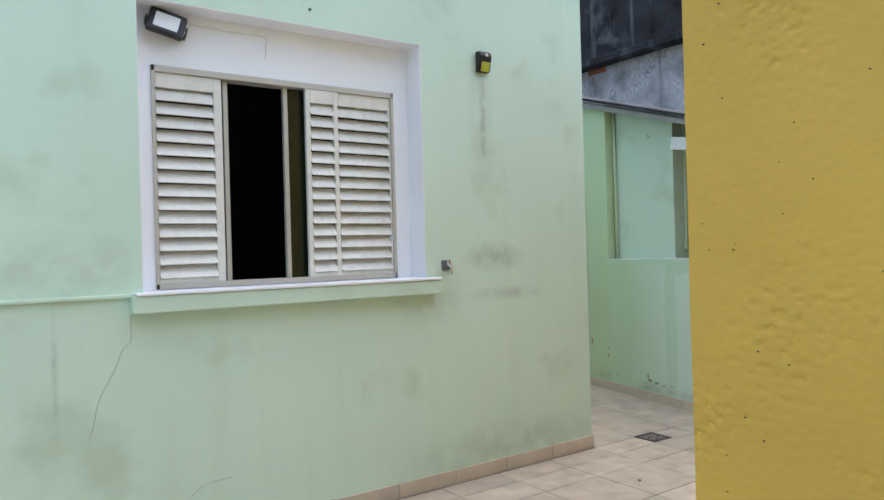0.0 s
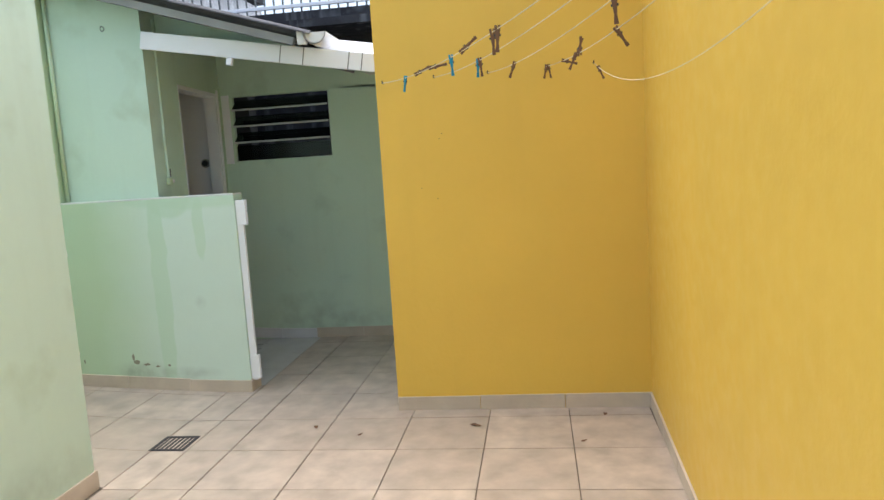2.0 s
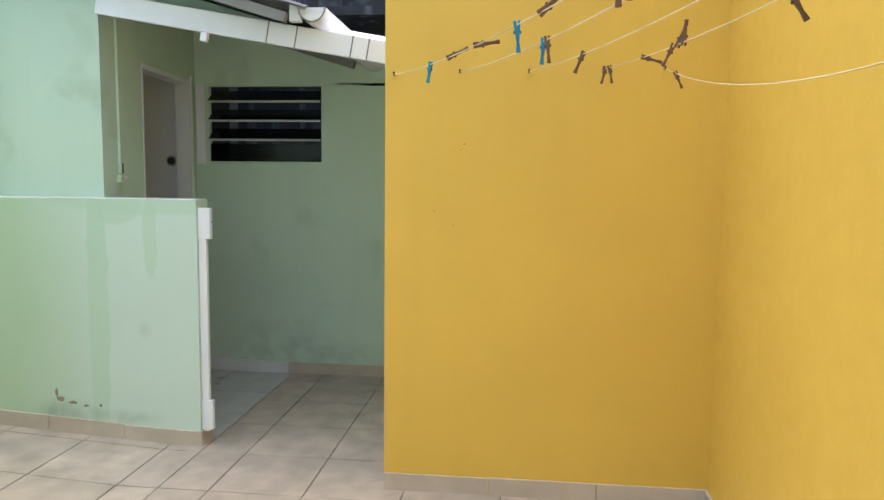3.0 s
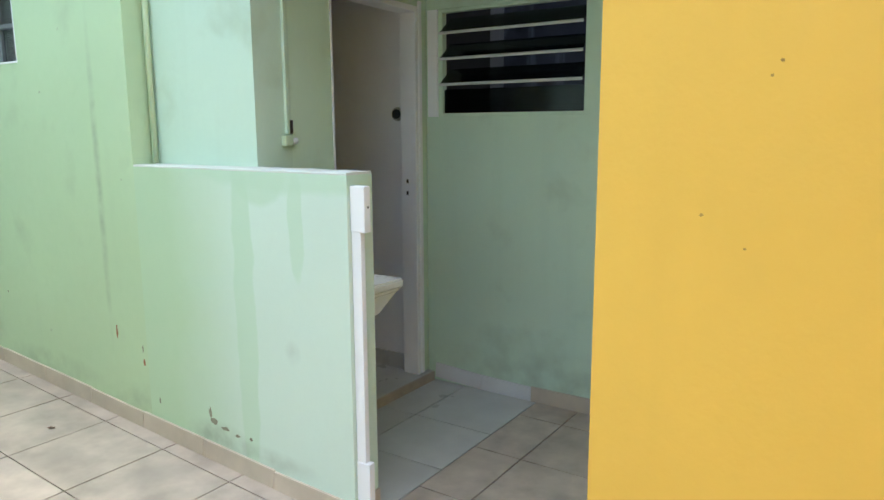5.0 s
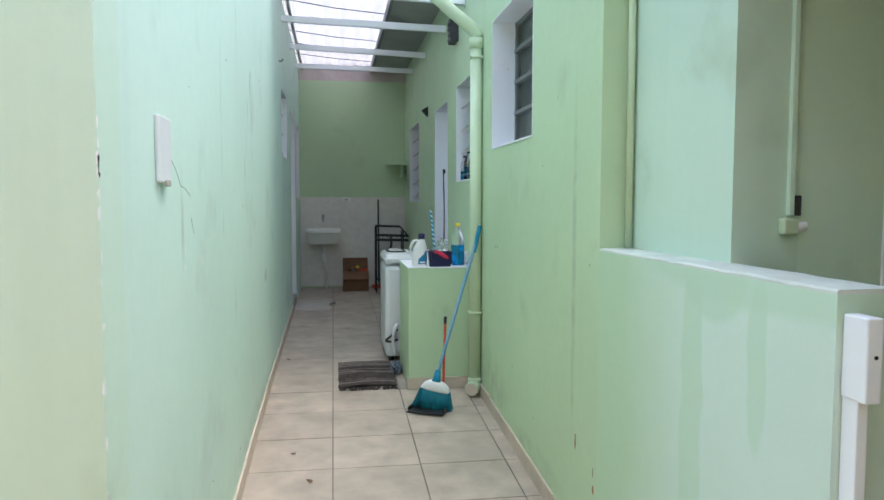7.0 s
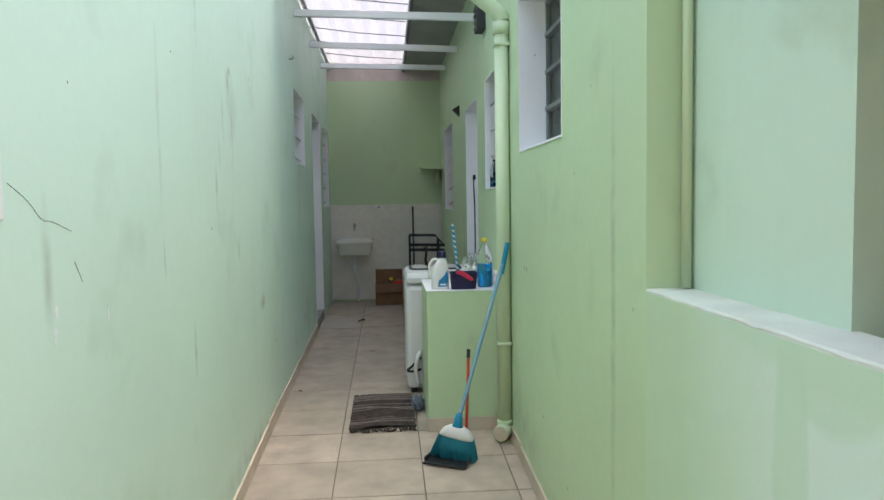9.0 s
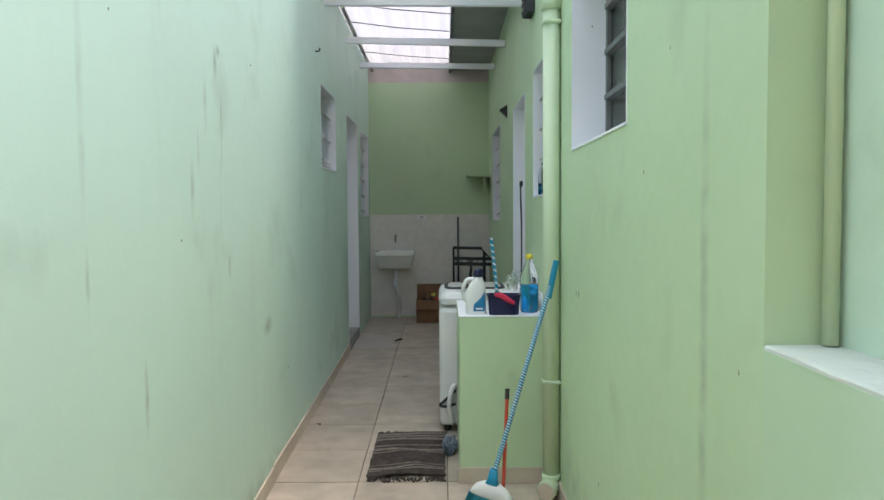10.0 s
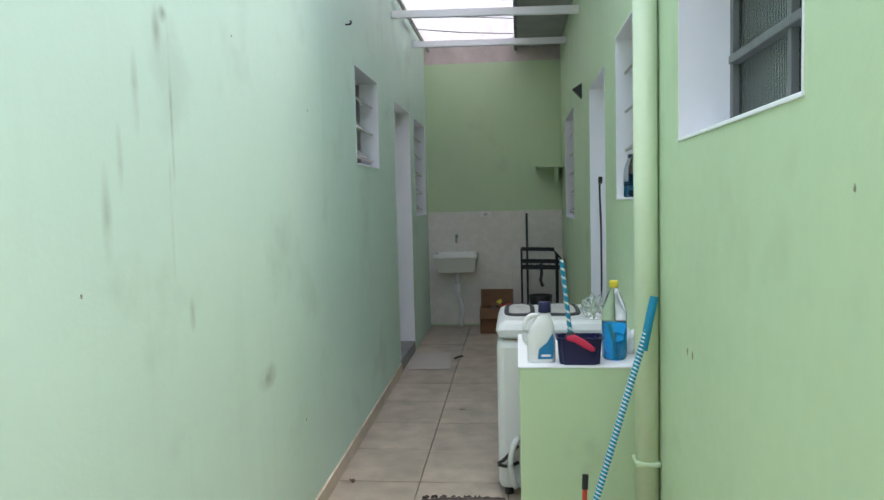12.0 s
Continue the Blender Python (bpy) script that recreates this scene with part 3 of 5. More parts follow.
for b in ((x0, x1, z1 - 0.035, z1), (x0, x1, z0, z0 + 0.03), (x0, x0 + 0.02, z0, z1), (x1 - 0.02, x1, z0, z1)):
    box(bm, b[0], b[1], yf - 0.012, yf + 0.09, b[2], b[3], 0.003)
part("window_frame", bm, FRAME_GREY, win, "grey aluminium frame")


def shutter_leaf(xa, xb, y, stile_l, stile_r):
    """A sliding leaf with tilted slats."""
    bm = bmesh.new()
    if stile_l:
        box(bm, xa, xa + stile_l, y - 0.014, y + 0.014, z0 + 0.03, z1 - 0.035, 0.003)
    if stile_r:
        box(bm, xb - stile_r, xb, y - 0.014, y + 0.014, z0 + 0.03, z1 - 0.035, 0.003)
    box(bm, xa + stile_l, xb - stile_r, y - 0.014, y + 0.014, z0 + 0.03, z0 + 0.055, 0.003)
    box(bm, xa + stile_l, xb - stile_r, y - 0.014, y + 0.014, z1 - 0.115, z1 - 0.035, 0.003)
    leaf = part("shutter", bm, SHUTTER, win)
    a, b = xa + stile_l, xb - stile_r
    n = 14
    mesh = finish("slat", box(bmesh.new(), -(b - a) / 2, (b - a) / 2, -0.004, 0.004, -0.042, 0.042, 0.003), SHUTTER)
    step = (z1 - 0.115 - z0 - 0.055) / n
    for k in range(n):
        s = new("slat", mesh)
        s.parent = leaf
        s.matrix_basis = pose((a + b) / 2, y, z0 + 0.055 + step * (k + 0.5), -33)
    return leaf


shutter_leaf(x0 + 0.02, 1.245, yf + 0.018, 0.004, 0.045)
shutter_leaf(1.75, 1.965, yf + 0.006, 0.03, 0.03)
shutter_leaf(1.966, x1 - 0.02, yf + 0.018, 0.004, 0.012)
for xa in (1.262, 1.625):
    part("stile", boxed(xa, xa + 0.028, yf + 0.035, yf + 0.065, z0 + 0.03, z1 - 0.035, 0.003), FRAME_GREY, win)
part("pane", boxed(1.653, 1.775, yf + 0.048, yf + 0.052, z0 + 0.03, z1 - 0.035), TINTED, win, "dark green-tinted glass pane")
sill = thing("window_sill", "projecting sill with white top and green front", "sill", kind="structure")
part("slab", boxed(0.70, 2.545, YW - 0.075, YW + 0.02, 1.255, 1.342, 0.006), GREEN, sill)
part("top_board", boxed(0.715, 2.55, YW - 0.085, YW + 0.165, 1.343, 1.358, 0.004), WHITE, sill, "white painted top board")
setting("trim_wall_ledge", boxed(-3.0, 0.715, YW - 0.022, YW, 1.335, 1.355, 0.005), GREEN, "thin green ledge along the house wall", "ledge")
# cracks in the plaster
for pts in ([(0.70, 1.25), (0.70, 1.12), (0.66, 1.08), (0.62, 0.98), (0.55, 0.85), (0.52, 0.72), (0.50, 0.66)], [(0.97, 0.28), (1.05, 0.33), (1.2, 0.34)]):
    bm = tube(bmesh.new(), smooth_pts([(x, YW - 0.0005, z) for x, z in pts], 3), 0.0012, 5)
    part("crack", bm, WEATHERED, ws)
for pts in ([(4.60, 1.70), (4.677, 1.665), (4.735, 1.624), (4.787, 1.617), (4.879, 1.593)], [(4.889, 1.518), (4.93, 1.464)]):
    part("crack", tube(bmesh.new(), smooth_pts([(XL + 0.0002, y, z) for y, z in pts], 4), 0.0009, 5), WEATHERED, wl)


def chip(wall, x, y, z, h, w, mat_, side=1):
    """A spot where the paint has flaked off a passage wall."""
    bm = bmesh.new()
    n = 11
    ring = [(y + w * math.cos(a) * random.uniform(0.55, 1.1), z + h * math.sin(a) * random.uniform(0.6, 1.1)) for a in (2 * math.pi * k / n for k in range(n))]
    f = [bm.verts.new((x - side * 0.0008, p, q)) for p, q in ring]
    b = [bm.verts.new((x + side * 0.002, p, q)) for p, q in ring]
    bm.faces.new(f)
    for k in range(n):
        bm.faces.new((f[k], f[(k + 1) % n], b[(k + 1) % n], b[k]))
    part("paint_chip", bm, mat_, wall)


BRICK = material("bare_red_render", (0.36, 0.16, 0.09), 0.9, spread=0.2, patch=12)
MOULD = material("grey_bare_mortar", (0.27, 0.26, 0.19), 0.9, spread=0.3, patch=12)
OCHRE = material("worn_ochre_paint", (0.42, 0.26, 0.07), 0.8, spread=0.2, patch=12)
chip(wr, XR, 5.302, 0.55, 0.045, 0.010, BRICK)
chip(wr, XR, 5.09, 0.49, 0.022, 0.007, MOULD)
chip(wr, XR, 5.085, 0.42, 0.020, 0.010, BRICK)
for y, z, h, w in ((4.60, 0.27, 0.03, 0.012), (4.575, 0.235, 0.018, 0.03), (4.50, 0.215, 0.010, 0.03), (4.42, 0.20, 0.008, 0.02), (4.33, 0.205, 0.010, 0.012), (4.98, 0.25, 0.02, 0.006)):
    chip(wp, XR, y, z, h, w, MOULD)
for y, z, h, w in ((2.226, 1.685, 0.004, 0.005), (2.364, 1.371, 0.004, 0.005), (2.273, 1.305, 0.003, 0.004), (2.243, 1.657, 0.004, 0.004)):
    chip(wy, XY, y, z, h, w, OCHRE)
FLAKED = material("white_flaked_plaster", (0.78, 0.80, 0.80), 0.85, spread=0.1, patch=12)
for y, z, h, w in ((4.782, 1.41, 0.02, 0.008), (4.775, 1.365, 0.012, 0.012), (4.77, 1.343, 0.008, 0.006), (5.079, 1.36, 0.03, 0.006)):
    chip(wl, XL, y, z, h, w, FLAKED, -1)
for k in range(46):
    z = random.uniform(0.15, 2.5)
    chip(ws, XL, YW + random.uniform(0.003, 0.012), z, random.uniform(0.004, 0.022), random.uniform(0.003, 0.009), FLAKED, -1)
for y, z, r_ in ((6.25, 1.55, 0.006), (5.75, 2.2, 0.005), (7.2, 2.35, 0.006), (8.1, 2.2, 0.007), (4.9, 1.95, 0.004), (7.9, 0.75, 0.008), (6.0, 0.35, 0.008), (5.2, 0.5, 0.006)):
    chip(wl, XL, y, z, r_, r_ * 0.8, MOULD, -1)
for y, z, r_ in ((5.83, 1.75, 0.007), (6.80, 1.29, 0.016), (5.16, 1.32, 0.006), (6.86, 1.29, 0.012), (6.4, 0.62, 0.008), (5.6, 2.05, 0.005), (5.95, 0.45, 0.007), (6.55, 2.35, 0.005)):
    chip(wr, XR, y, z, r_, r_ * 0.5, MOULD)
for x, y, z in ((1.72, YW, 2.95),):
    part("nail", rod(bmesh.new(), (x, y - 0.008, z), (x, y, z), 0.008), IRON, ws)


def floodlight(at):
    t = thing("floodlight", "black LED floodlight with white lens on a bracket", "lamp", at=at)
    bm = boxed(-0.095, 0.095, -0.02, 0.02, -0.068, 0.068, 0.012)
    part("body", bm, BLACK, t)
    part("lens", boxed(-0.062, 0.062, -0.024, -0.0205, -0.042, 0.042, 0.001), WHITE_PLASTIC, t, "white diffuser")
    bm = bmesh.new()
    for k in range(7):
        box(bm, -0.08 + k * 0.025, -0.072 + k * 0.025, 0.018, 0.04, -0.05, 0.05)
    part("fins", bm, BLACK, t)
    bm = bmesh.new()
    box(bm, -0.108, -0.098, -0.01, 0.085, -0.012, 0.012, 0.002)
    box(bm, 0.098, 0.108, -0.01, 0.085, -0.012, 0.012, 0.002)
    box(bm, -0.108, 0.108, 0.078, 0.088, -0.012, 0.012, 0.002)
    part("bracket", bm, BLACK, t)
    return t


floodlight(Matrix.Translation((0.935, YW + 0.085, 2.765)) @ Euler((radians(-14), radians(16), radians(-12))).to_matrix().to_4x4())
bm = tube(bmesh.new(), smooth_pts([(1.02, YW + 0.158, 2.81), (1.3, YW + 0.158, 2.80), (1.50, YW + 0.158, 2.80), (1.51, YW + 0.158, 2.74), (1.505, YW + 0.158, 2.67)], 4), 0.004, 6)
tagged(part("lamp_cable", bm, WHITE_PLASTIC), "thin pale cable running along the white wall", "cable")


def solar_lamp(at):
    t = thing("solar_wall_lamp", "small black solar wall lamp with yellow cells", "lamp", at=at)
    bm = bmesh.new()
    prof = [(0.0, -0.065), (-0.035, -0.065), (-0.06, 0.04), (-0.045, 0.07), (0.0, 0.075)]
    va = [bm.verts.new((-0.05, y, z)) for y, z in prof]
    vb = [bm.verts.new((0.05, y, z)) for y, z in prof]
    for k in range(5):
        bm.faces.new((va[k], va[(k + 1) % 5], vb[(k + 1) % 5], vb[k]))
    bm.faces.new(va)
    bm.faces.new(vb)
    bmesh.ops.bevel(bm, geom=list(bm.edges), offset=0.005, segments=2, affect="EDGES")
    part("housing", bm, BLACK, t)
    part("cells", boxed(-0.034, 0.034, -0.004, 0.0, -0.045, 0.02, 0.001, m=Matrix.Translation((0, -0.0465, -0.02)) @ pose(0, 0, 0, 13.4)), material("yellow_led_cells", (0.45, 0.46, 0.05), 0.4), t, "yellow-green LED field")
    part("sensor", rod(bmesh.new(), (0, -0.058, 0.045), (0, -0.068, 0.042), 0.010), WHITE_PLASTIC, t, "small pale sensor dome")
    return t


solar_lamp(pose(2.985, YW, 2.80))
t = thing("wall_valve", "small grey metal valve on a wall plate", "valve", at=pose(2.64, YW, 1.43))
part("plate", boxed(-0.035, 0.035, -0.012, 0, -0.03, 0.035, 0.004), STEEL, t)
part("spout", tube(bmesh.new(), smooth_pts([(0, -0.005, 0), (0, -0.04, 0), (0.01, -0.05, -0.02), (0.012, -0.045, -0.06)], 4), 0.009, 8), CHROME, t)
part("knob", rod(bmesh.new(), (0, -0.03, 0.0), (0, -0.03, 0.03), 0.012), CHROME, t)

# ---- drain ----
t = thing("floor_drain", "square dark metal floor drain grate", "drain", at=pose(4.525, 3.825, 0.0))
bm = bmesh.new()
for b in ((-0.105, 0.105, -0.105, -0.085), (-0.105, 0.105, 0.085, 0.105), (-0.105, -0.085, -0.085, 0.085), (0.085, 0.105, -0.085, 0.085)):
    box(bm, *b, -0.006, 0.004)
part("rim", bm, IRON, t)
# flat black plate stands in for the unlit depth below the bars
part("well", boxed(-0.085, 0.085, -0.085, 0.085, -0.009, -0.004), BLACK, t)
for k in range(6):
    part("bar", boxed(-0.085, 0.085, -0.072 + k * 0.027, -0.06 + k * 0.027, -0.004, 0.003), IRON, t)

# ---- parapet end: gate channel ----
t = thing("gate_channel", "white metal gate channel with end blocks", "gate post", at=pose(XR + 0.013, 3.734, 0))
part("channel", boxed(0.004, 0.030, -0.046, -0.001, 0.08, 1.33, 0.003), WHITE, t)
part("channel_lip", boxed(0.0305, 0.05, -0.012, -0.001, 0.08, 1.33, 0.002), WHITE, t)
part("upper_block", boxed(0.0, 0.036, -0.071, -0.001, 1.176, 1.348, 0.004), WHITE, t, "white painted block with a latch hole")
part("lower_block", boxed(0.0, 0.034, -0.066, -0.001, 0.09, 0.26, 0.004), WHITE, t)
# black disc on the block's front paints the dark inside of the latch hole
part("latch_hole", rod(bmesh.new(), (0.02, -0.0705, 1.27), (0.02, -0.073, 1.27), 0.004), BLACK, t)

# ---- nook ----
tagged(part("recess_pipe", tube(bmesh.new(), [(5.555, 5.028, 1.399), (5.555, 5.028, 2.95)], 0.014, 12), PVC, smooth=True), "green painted pipe in the corner of the recess", "pipe")
t = thing("conduit_socket", "green surface conduit with a small white socket box", "socket", at=pose(5.757, YN + 0.0145, 1.505, 0, 0, 4.57))
part("conduit", boxed(-0.004, 0.016, -0.016, 0, 0.03, 1.15, 0.003), NOOK, t)
part("socket_box", boxed(-0.03, 0.022, -0.03, 0, -0.025, 0.022, 0.006), PVC, t)
part("valve_stem", rod(bmesh.new(), (0.02, -0.018, -0.005), (0.05, -0.018, 0.0), 0.014), WHITE_PLASTIC, t, "small white valve stub")
part("switch_plate", boxed(0.022, 0.042, -0.012, 0, 0.03, 0.09, 0.003), IRON, t, "dark grimy plate")
t = thing("pier_hook", "thin wire ring hanging on the green pier", "hook", at=pose(5.572, 4.62, 2.58))
part("ring", tube(bmesh.new(), smooth_pts([(-0.003, 0.016, 0.006), (-0.008, 0, 0.018), (-0.008, -0.018, 0.0), (-0.008, 0.0, -0.018), (-0.003, 0.016, 0.0)], 5), 0.0025, 5), IRON, t)

door = thing("door_frame", "white doorway frame with strike plates", "door frame", kind="structure")
part("jamb", askew(boxed(6.865, 6.899, YN - 0.008, YN + 0.104, 0.056, 2.238, 0.004)), WHITE, door)
part("jamb", askew(boxed(6.101, 6.112, YN - 0.005, YN + 0.102, 0.056, 2.238, 0.003)), WHITE, door)
part("head", askew(boxed(6.112, 6.865, YN - 0.008, YN + 0.104, 2.205, 2.238, 0.004)), WHITE, door)
part("casing", askew(boxed(6.90, 6.93, YN - 0.016, YN - 0.001, 0.06, 2.27, 0.004)), WHITE, door)
for z in (1.165, 1.235):
    part("strike_plate", askew(boxed(6.862, 6.866, YN + 0.05, YN + 0.063, z, z + 0.024)), IRON, door, "dark strike plate")
t = thing("wall_switch", "round grey switch on the washroom wall", "switch", at=pose(6.92, YN + 0.265, 1.64))
part("base", rod(bmesh.new(), (0, 0, 0), (-0.012, 0, 0), 0.04, seg=20), CONCRETE, t)
part("button", rod(bmesh.new(), (-0.012, 0, 0), (-0.022, 0, 0), 0.028, seg=16), IRON, t)


def trough_sink(name, w, d, h, label):
    """A wall-hung laundry sink: sloped basin with a rolled rim, ribbed washboard and a foot; back at y = 0, opens towards -y."""
    t = thing(name, label, "sink")
    bm = bmesh.new()
    rings = []
    for (wx, ya, yb, z) in ((w * 0.42, -d * 0.7, 0, -h), (w * 0.48, -d * 0.95, 0, -0.05), (w * 0.5, -d, 0, -0.045), (w * 0.5, -d, 0, 0), (w * 0.45, -d * 0.93, -0.05, 0), (w * 0.42, -d * 0.86, -0.06, -0.05), (w * 0.3, -d * 0.55, -0.09, -h + 0.03)):
        rings.append([bm.verts.new(p) for p in ((-wx, ya, z), (wx, ya, z), (wx, yb, z), (-wx, yb, z))])
    for a, b in zip(rings, rings[1:]):
        for k in range(4):
            bm.faces.new((a[k], a[(k + 1) % 4], b[(k + 1) % 4], b[k]))
    bm.faces.new(rings[0][::-1])
    bm.faces.new(rings[-1])
    bmesh.ops.bevel(bm, geom=list(bm.edges), offset=0.008, segments=2, affect="EDGES")
    part("basin", bm, CHINA, t)
    return t


s1 = trough_sink("laundry_sink", 0.36, 0.52, 0.15, "white wall-hung laundry sink behind the parapet")
bm = boxed(-0.07, 0.07, -0.12, 0, -0.50, -0.15, 0.02)
part("foot", bm, CHINA, s1)
s1.matrix_basis = pose(XR + 0.149, 4.16, 0.855, 0, 0, 90)


def louvre(name, label, w, h, n, fixed, glass_tilt, depth=0.0):
    """A louvred steel window in the plane x = 0, facing -x, along y from 0 to w, up from 0 to h."""
    t = thing(name, label, "window", kind="structure")
    bm = bmesh.new()
    for b in ((0, w, 0, 0.02), (0, w, h - 0.02, h), (0, 0.03, 0.02, h - 0.02), (w - 0.03, w, 0.02, h - 0.02)):
        box(bm, -0.015, 0.03, b[0], b[1], b[2], b[3], 0.003)
    part("window_frame", bm, NOOK, t)
    if fixed:
        part("pane", boxed(0.005, 0.009, 0.03, w - 0.03, 0.02, fixed), SMOKY, t, "dark reeded lower pane")
    step = (h - fixed - 0.02) / n
    for k in range(n):
        z = fixed + step * (k + 0.5)
        m = pose(0.008, 0, z, 0, glass_tilt, 0)
        p = part("glass_slat", boxed(-0.002, 0.002, 0.032, w - 0.032, -step * 0.52, step * 0.52, m=m), SMOKY, t)
        part("slat_edge", boxed(-0.006, 0.006, 0.03, w - 0.03, -step * 0.55, -step * 0.55 + 0.012, m=m), RAIL if fixed else FRAME_GREY, p, "pale metal slat rail")
    return t


lv = louvre("window_nook", "louvred glass window with open dark slats", 0.94, 0.606, 3, 0.155, 52)
lv.matrix_basis = pose(XA + 0.02, 3.435, 1.622)
part("casing", boxed(-0.026, 0.03, 0.94, 1.009, 0.0, 0.606, 0.002), WHITE, lv, "white painted side of the opening")

# ---- passage openings ----


def liner(name, label, wall_x, side, y0, y1, z0, z1, depth, door=False):
    """White painted reveals of an opening in a passage wall; side is +1 for the east wall, -1 for the west wall."""
    t = thing(name, label, "door" if door else "window", kind="structure")
    a, b = sorted((wall_x - side * 0.003, wall_x + side * depth))
    bm = bmesh.new()
    box(bm, a, b, y0, y0 + 0.004, z0, z1)
    box(bm, a, b, y1 - 0.004, y1, z0, z1)
    box(bm, a, b, y0 + 0.004, y1 - 0.004, z1 - 0.004, z1)
    part("reveal", bm, WHITE, t)
    if not door:
        part("window_sill", boxed(min(a, wall_x - side * 0.005), max(b, wall_x - side * 0.005), y0 - 0.003, y1 + 0.003, z0 - 0.005, z0 + 0.005, 0.002), WHITE, t)
    return t


y0, y1, z0, z1 = RIGHT[0]
w2 = liner("window_2", "white recessed steel window with reeded glass", XR, 1, y0, y1, z0, z1, 0.2)
px = XR + 0.145
bm = bmesh.new()
for b in ((y0, y1, z0 + 0.004, z0 + 0.03), (y0, y1, z1 - 0.03, z1 - 0.004), (y0 + 0.004, y0 + 0.034, z0, z1), (y1 - 0.034, y1 - 0.004, z0, z1), ((y0 + y1) / 2 - 0.012, (y0 + y1) / 2 + 0.012, z0, z1)):
    box(bm, px, px + 0.03, *b, 0.002)
part("window_frame", bm, STEEL, w2, "dark grey steel frame")
rows3 = [z0 + 0.03, z0 + 0.225, z0 + 0.42, z0 + 0.615, z1 - 0.03]
for k in range(4):
    for ya, yb in ((y0 + 0.034, (y0 + y1) / 2 - 0.012), ((y0 + y1) / 2 + 0.012, y1 - 0.034)):
        part("pane", boxed(px + 0.018, px + 0.022, ya, yb, rows3[k], rows3[k + 1]), GLASS, w2)
    if k:
        part("transom", boxed(px - 0.012, px + 0.03, y0 + 0.03, y1 - 0.03, rows3[k] - 0.012, rows3[k] + 0.012, 0.003), STEEL, w2)
part("curtain", corrugated(0, 0.9, 0, 0.8, lambda x, y: 0, 0.09, 0.012, thick=0.003), material("white_voile", (0.75, 0.77, 0.77), 0.9), w2, "pale gathered curtain").matrix_basis = Matrix.Translation((px + 0.055, y0 + 0.01, z0)) @ Matrix(((0, 0, 1, 0), (1, 0, 0, 0), (0, 1, 0, 0), (0, 0, 0, 1)))


def small_louvre(name, label, wall_x, side, spec, n):
    y0, y1, z0, z1 = spec
    t = liner(name, label, wall_x, side, y0, y1, z0, z1, 0.19)
    lx = wall_x + side * 0.14
    bm = bmesh.new()
    for b in ((y0 + 0.004, y1 - 0.004, z0 + 0.004, z0 + 0.02), (y0 + 0.004, y1 - 0.004, z1 - 0.02, z1 - 0.004), (y0 + 0.004, y0 + 0.03, z0, z1), (y1 - 0.03, y1 - 0.004, z0, z1)):
        box(bm, lx - 0.012, lx + 0.012, *b, 0.002)
    part("window_frame", bm, FRAME_GREY, t)
    step = (z1 - z0 - 0.04) / n
    for k in range(n):
        m = pose(lx - side * 0.03, 0, z0 + 0.02 + step * (k + 0.5), 0, side * 48, 0)
        p = part("glass_slat", boxed(-0.0025, 0.0025, y0 + 0.03, y1 - 0.03, -step * 0.5, step * 0.5, m=m), GLASS, t)
        part("slat_edge", boxed(-0.006, 0.006, y0 + 0.03, y1 - 0.03, -step * 0.54, -step * 0.54 + 0.014, m=m), FRAME_GREY, p)
    return t


small_louvre("window_3", "white recessed louvred window with bottles on its sill", XR, 1, RIGHT[1], 4)
small_louvre("window_4", "white recessed louvred window near the end", XR, 1, RIGHT[3], 5)
small_louvre("window_5", "white recessed louvred window high on the wall", XL, -1, LEFT[0], 3)
small_louvre("window_6", "white recessed louvred window by the end wall", XL, -1, LEFT[2], 5)
for nm, wx, sd, sp in (("door_1", XR, 1, RIGHT[2]), ("door_2", XL, -1, LEFT[1])):
    zf = gz((sp[0] + sp[1]) / 2) + 0.1
    d = liner(nm, "white painted doorway with closed white door", wx, sd, sp[0], sp[1], zf, sp[3], 0.2, True)
    a, b = sorted((wx + sd * 0.13, wx + sd * 0.165))
    part("door_leaf", boxed(a, b, sp[0] + 0.006, sp[1] - 0.006, zf + 0.005, sp[3] - 0.006, 0.003), WHITE, d)
    h = part("door_handle", tube(bmesh.new(), smooth_pts([(wx + sd * 0.13, sp[0] + 0.07, zf + 1.0), (wx + sd * 0.08, sp[0] + 0.07, zf + 1.0), (wx + sd * 0.08, sp[0] + 0.17, zf + 1.0)], 4), 0.009, 8), CHROME, d)
    part("threshold", boxed(min(wx - sd * 0.004, wx + sd * 0.2), max(wx - sd * 0.004, wx + sd * 0.2), sp[0] + 0.002, sp[1] - 0.002, zf - 0.25, zf, 0.004), WEATHERED if sd < 0 else WHITE, d, "grey cement threshold" if sd < 0 else "")

# cover plate and small fixings on the west wall
t = thing("junction_box_cover", "white plastic junction cover with a small catch", "cover plate", at=pose(XL, 4.49, 1.715))
part("plate", boxed(0, 0.013, -0.07, 0.07, -0.09, 0.09, 0.004), WHITE_PLASTIC, t)
part("catch", boxed(0.012, 0.022, -0.02, 0.02, -0.10, -0.082, 0.003), FRAME_GREY, t)
t = thing("wall_vent", "dark metal vent box below the roof", "vent", at=pose(XR, 8.32, 2.98))
part("box", boxed(-0.06, 0, -0.09, 0.09, -0.1, 0.1, 0.006), IRON, t)
for k in range(4):
    part("slat", boxed(-0.066, -0.058, -0.08, 0.08, -0.08 + k * 0.045, -0.06 + k * 0.045), BLACK, t)
t = thing("wall_lamp", "small black wedge-shaped wall lamp", "lamp", at=pose(XR, 10.17, 2.545) @ Matrix.Scale(0.62, 4))
bm = bmesh.new()
a = [bm.verts.new((0, y, z)) for y, z in ((-0.06, -0.09), (0.06, -0.09), (0.06, 0.09), (-0.06, 0.09))]
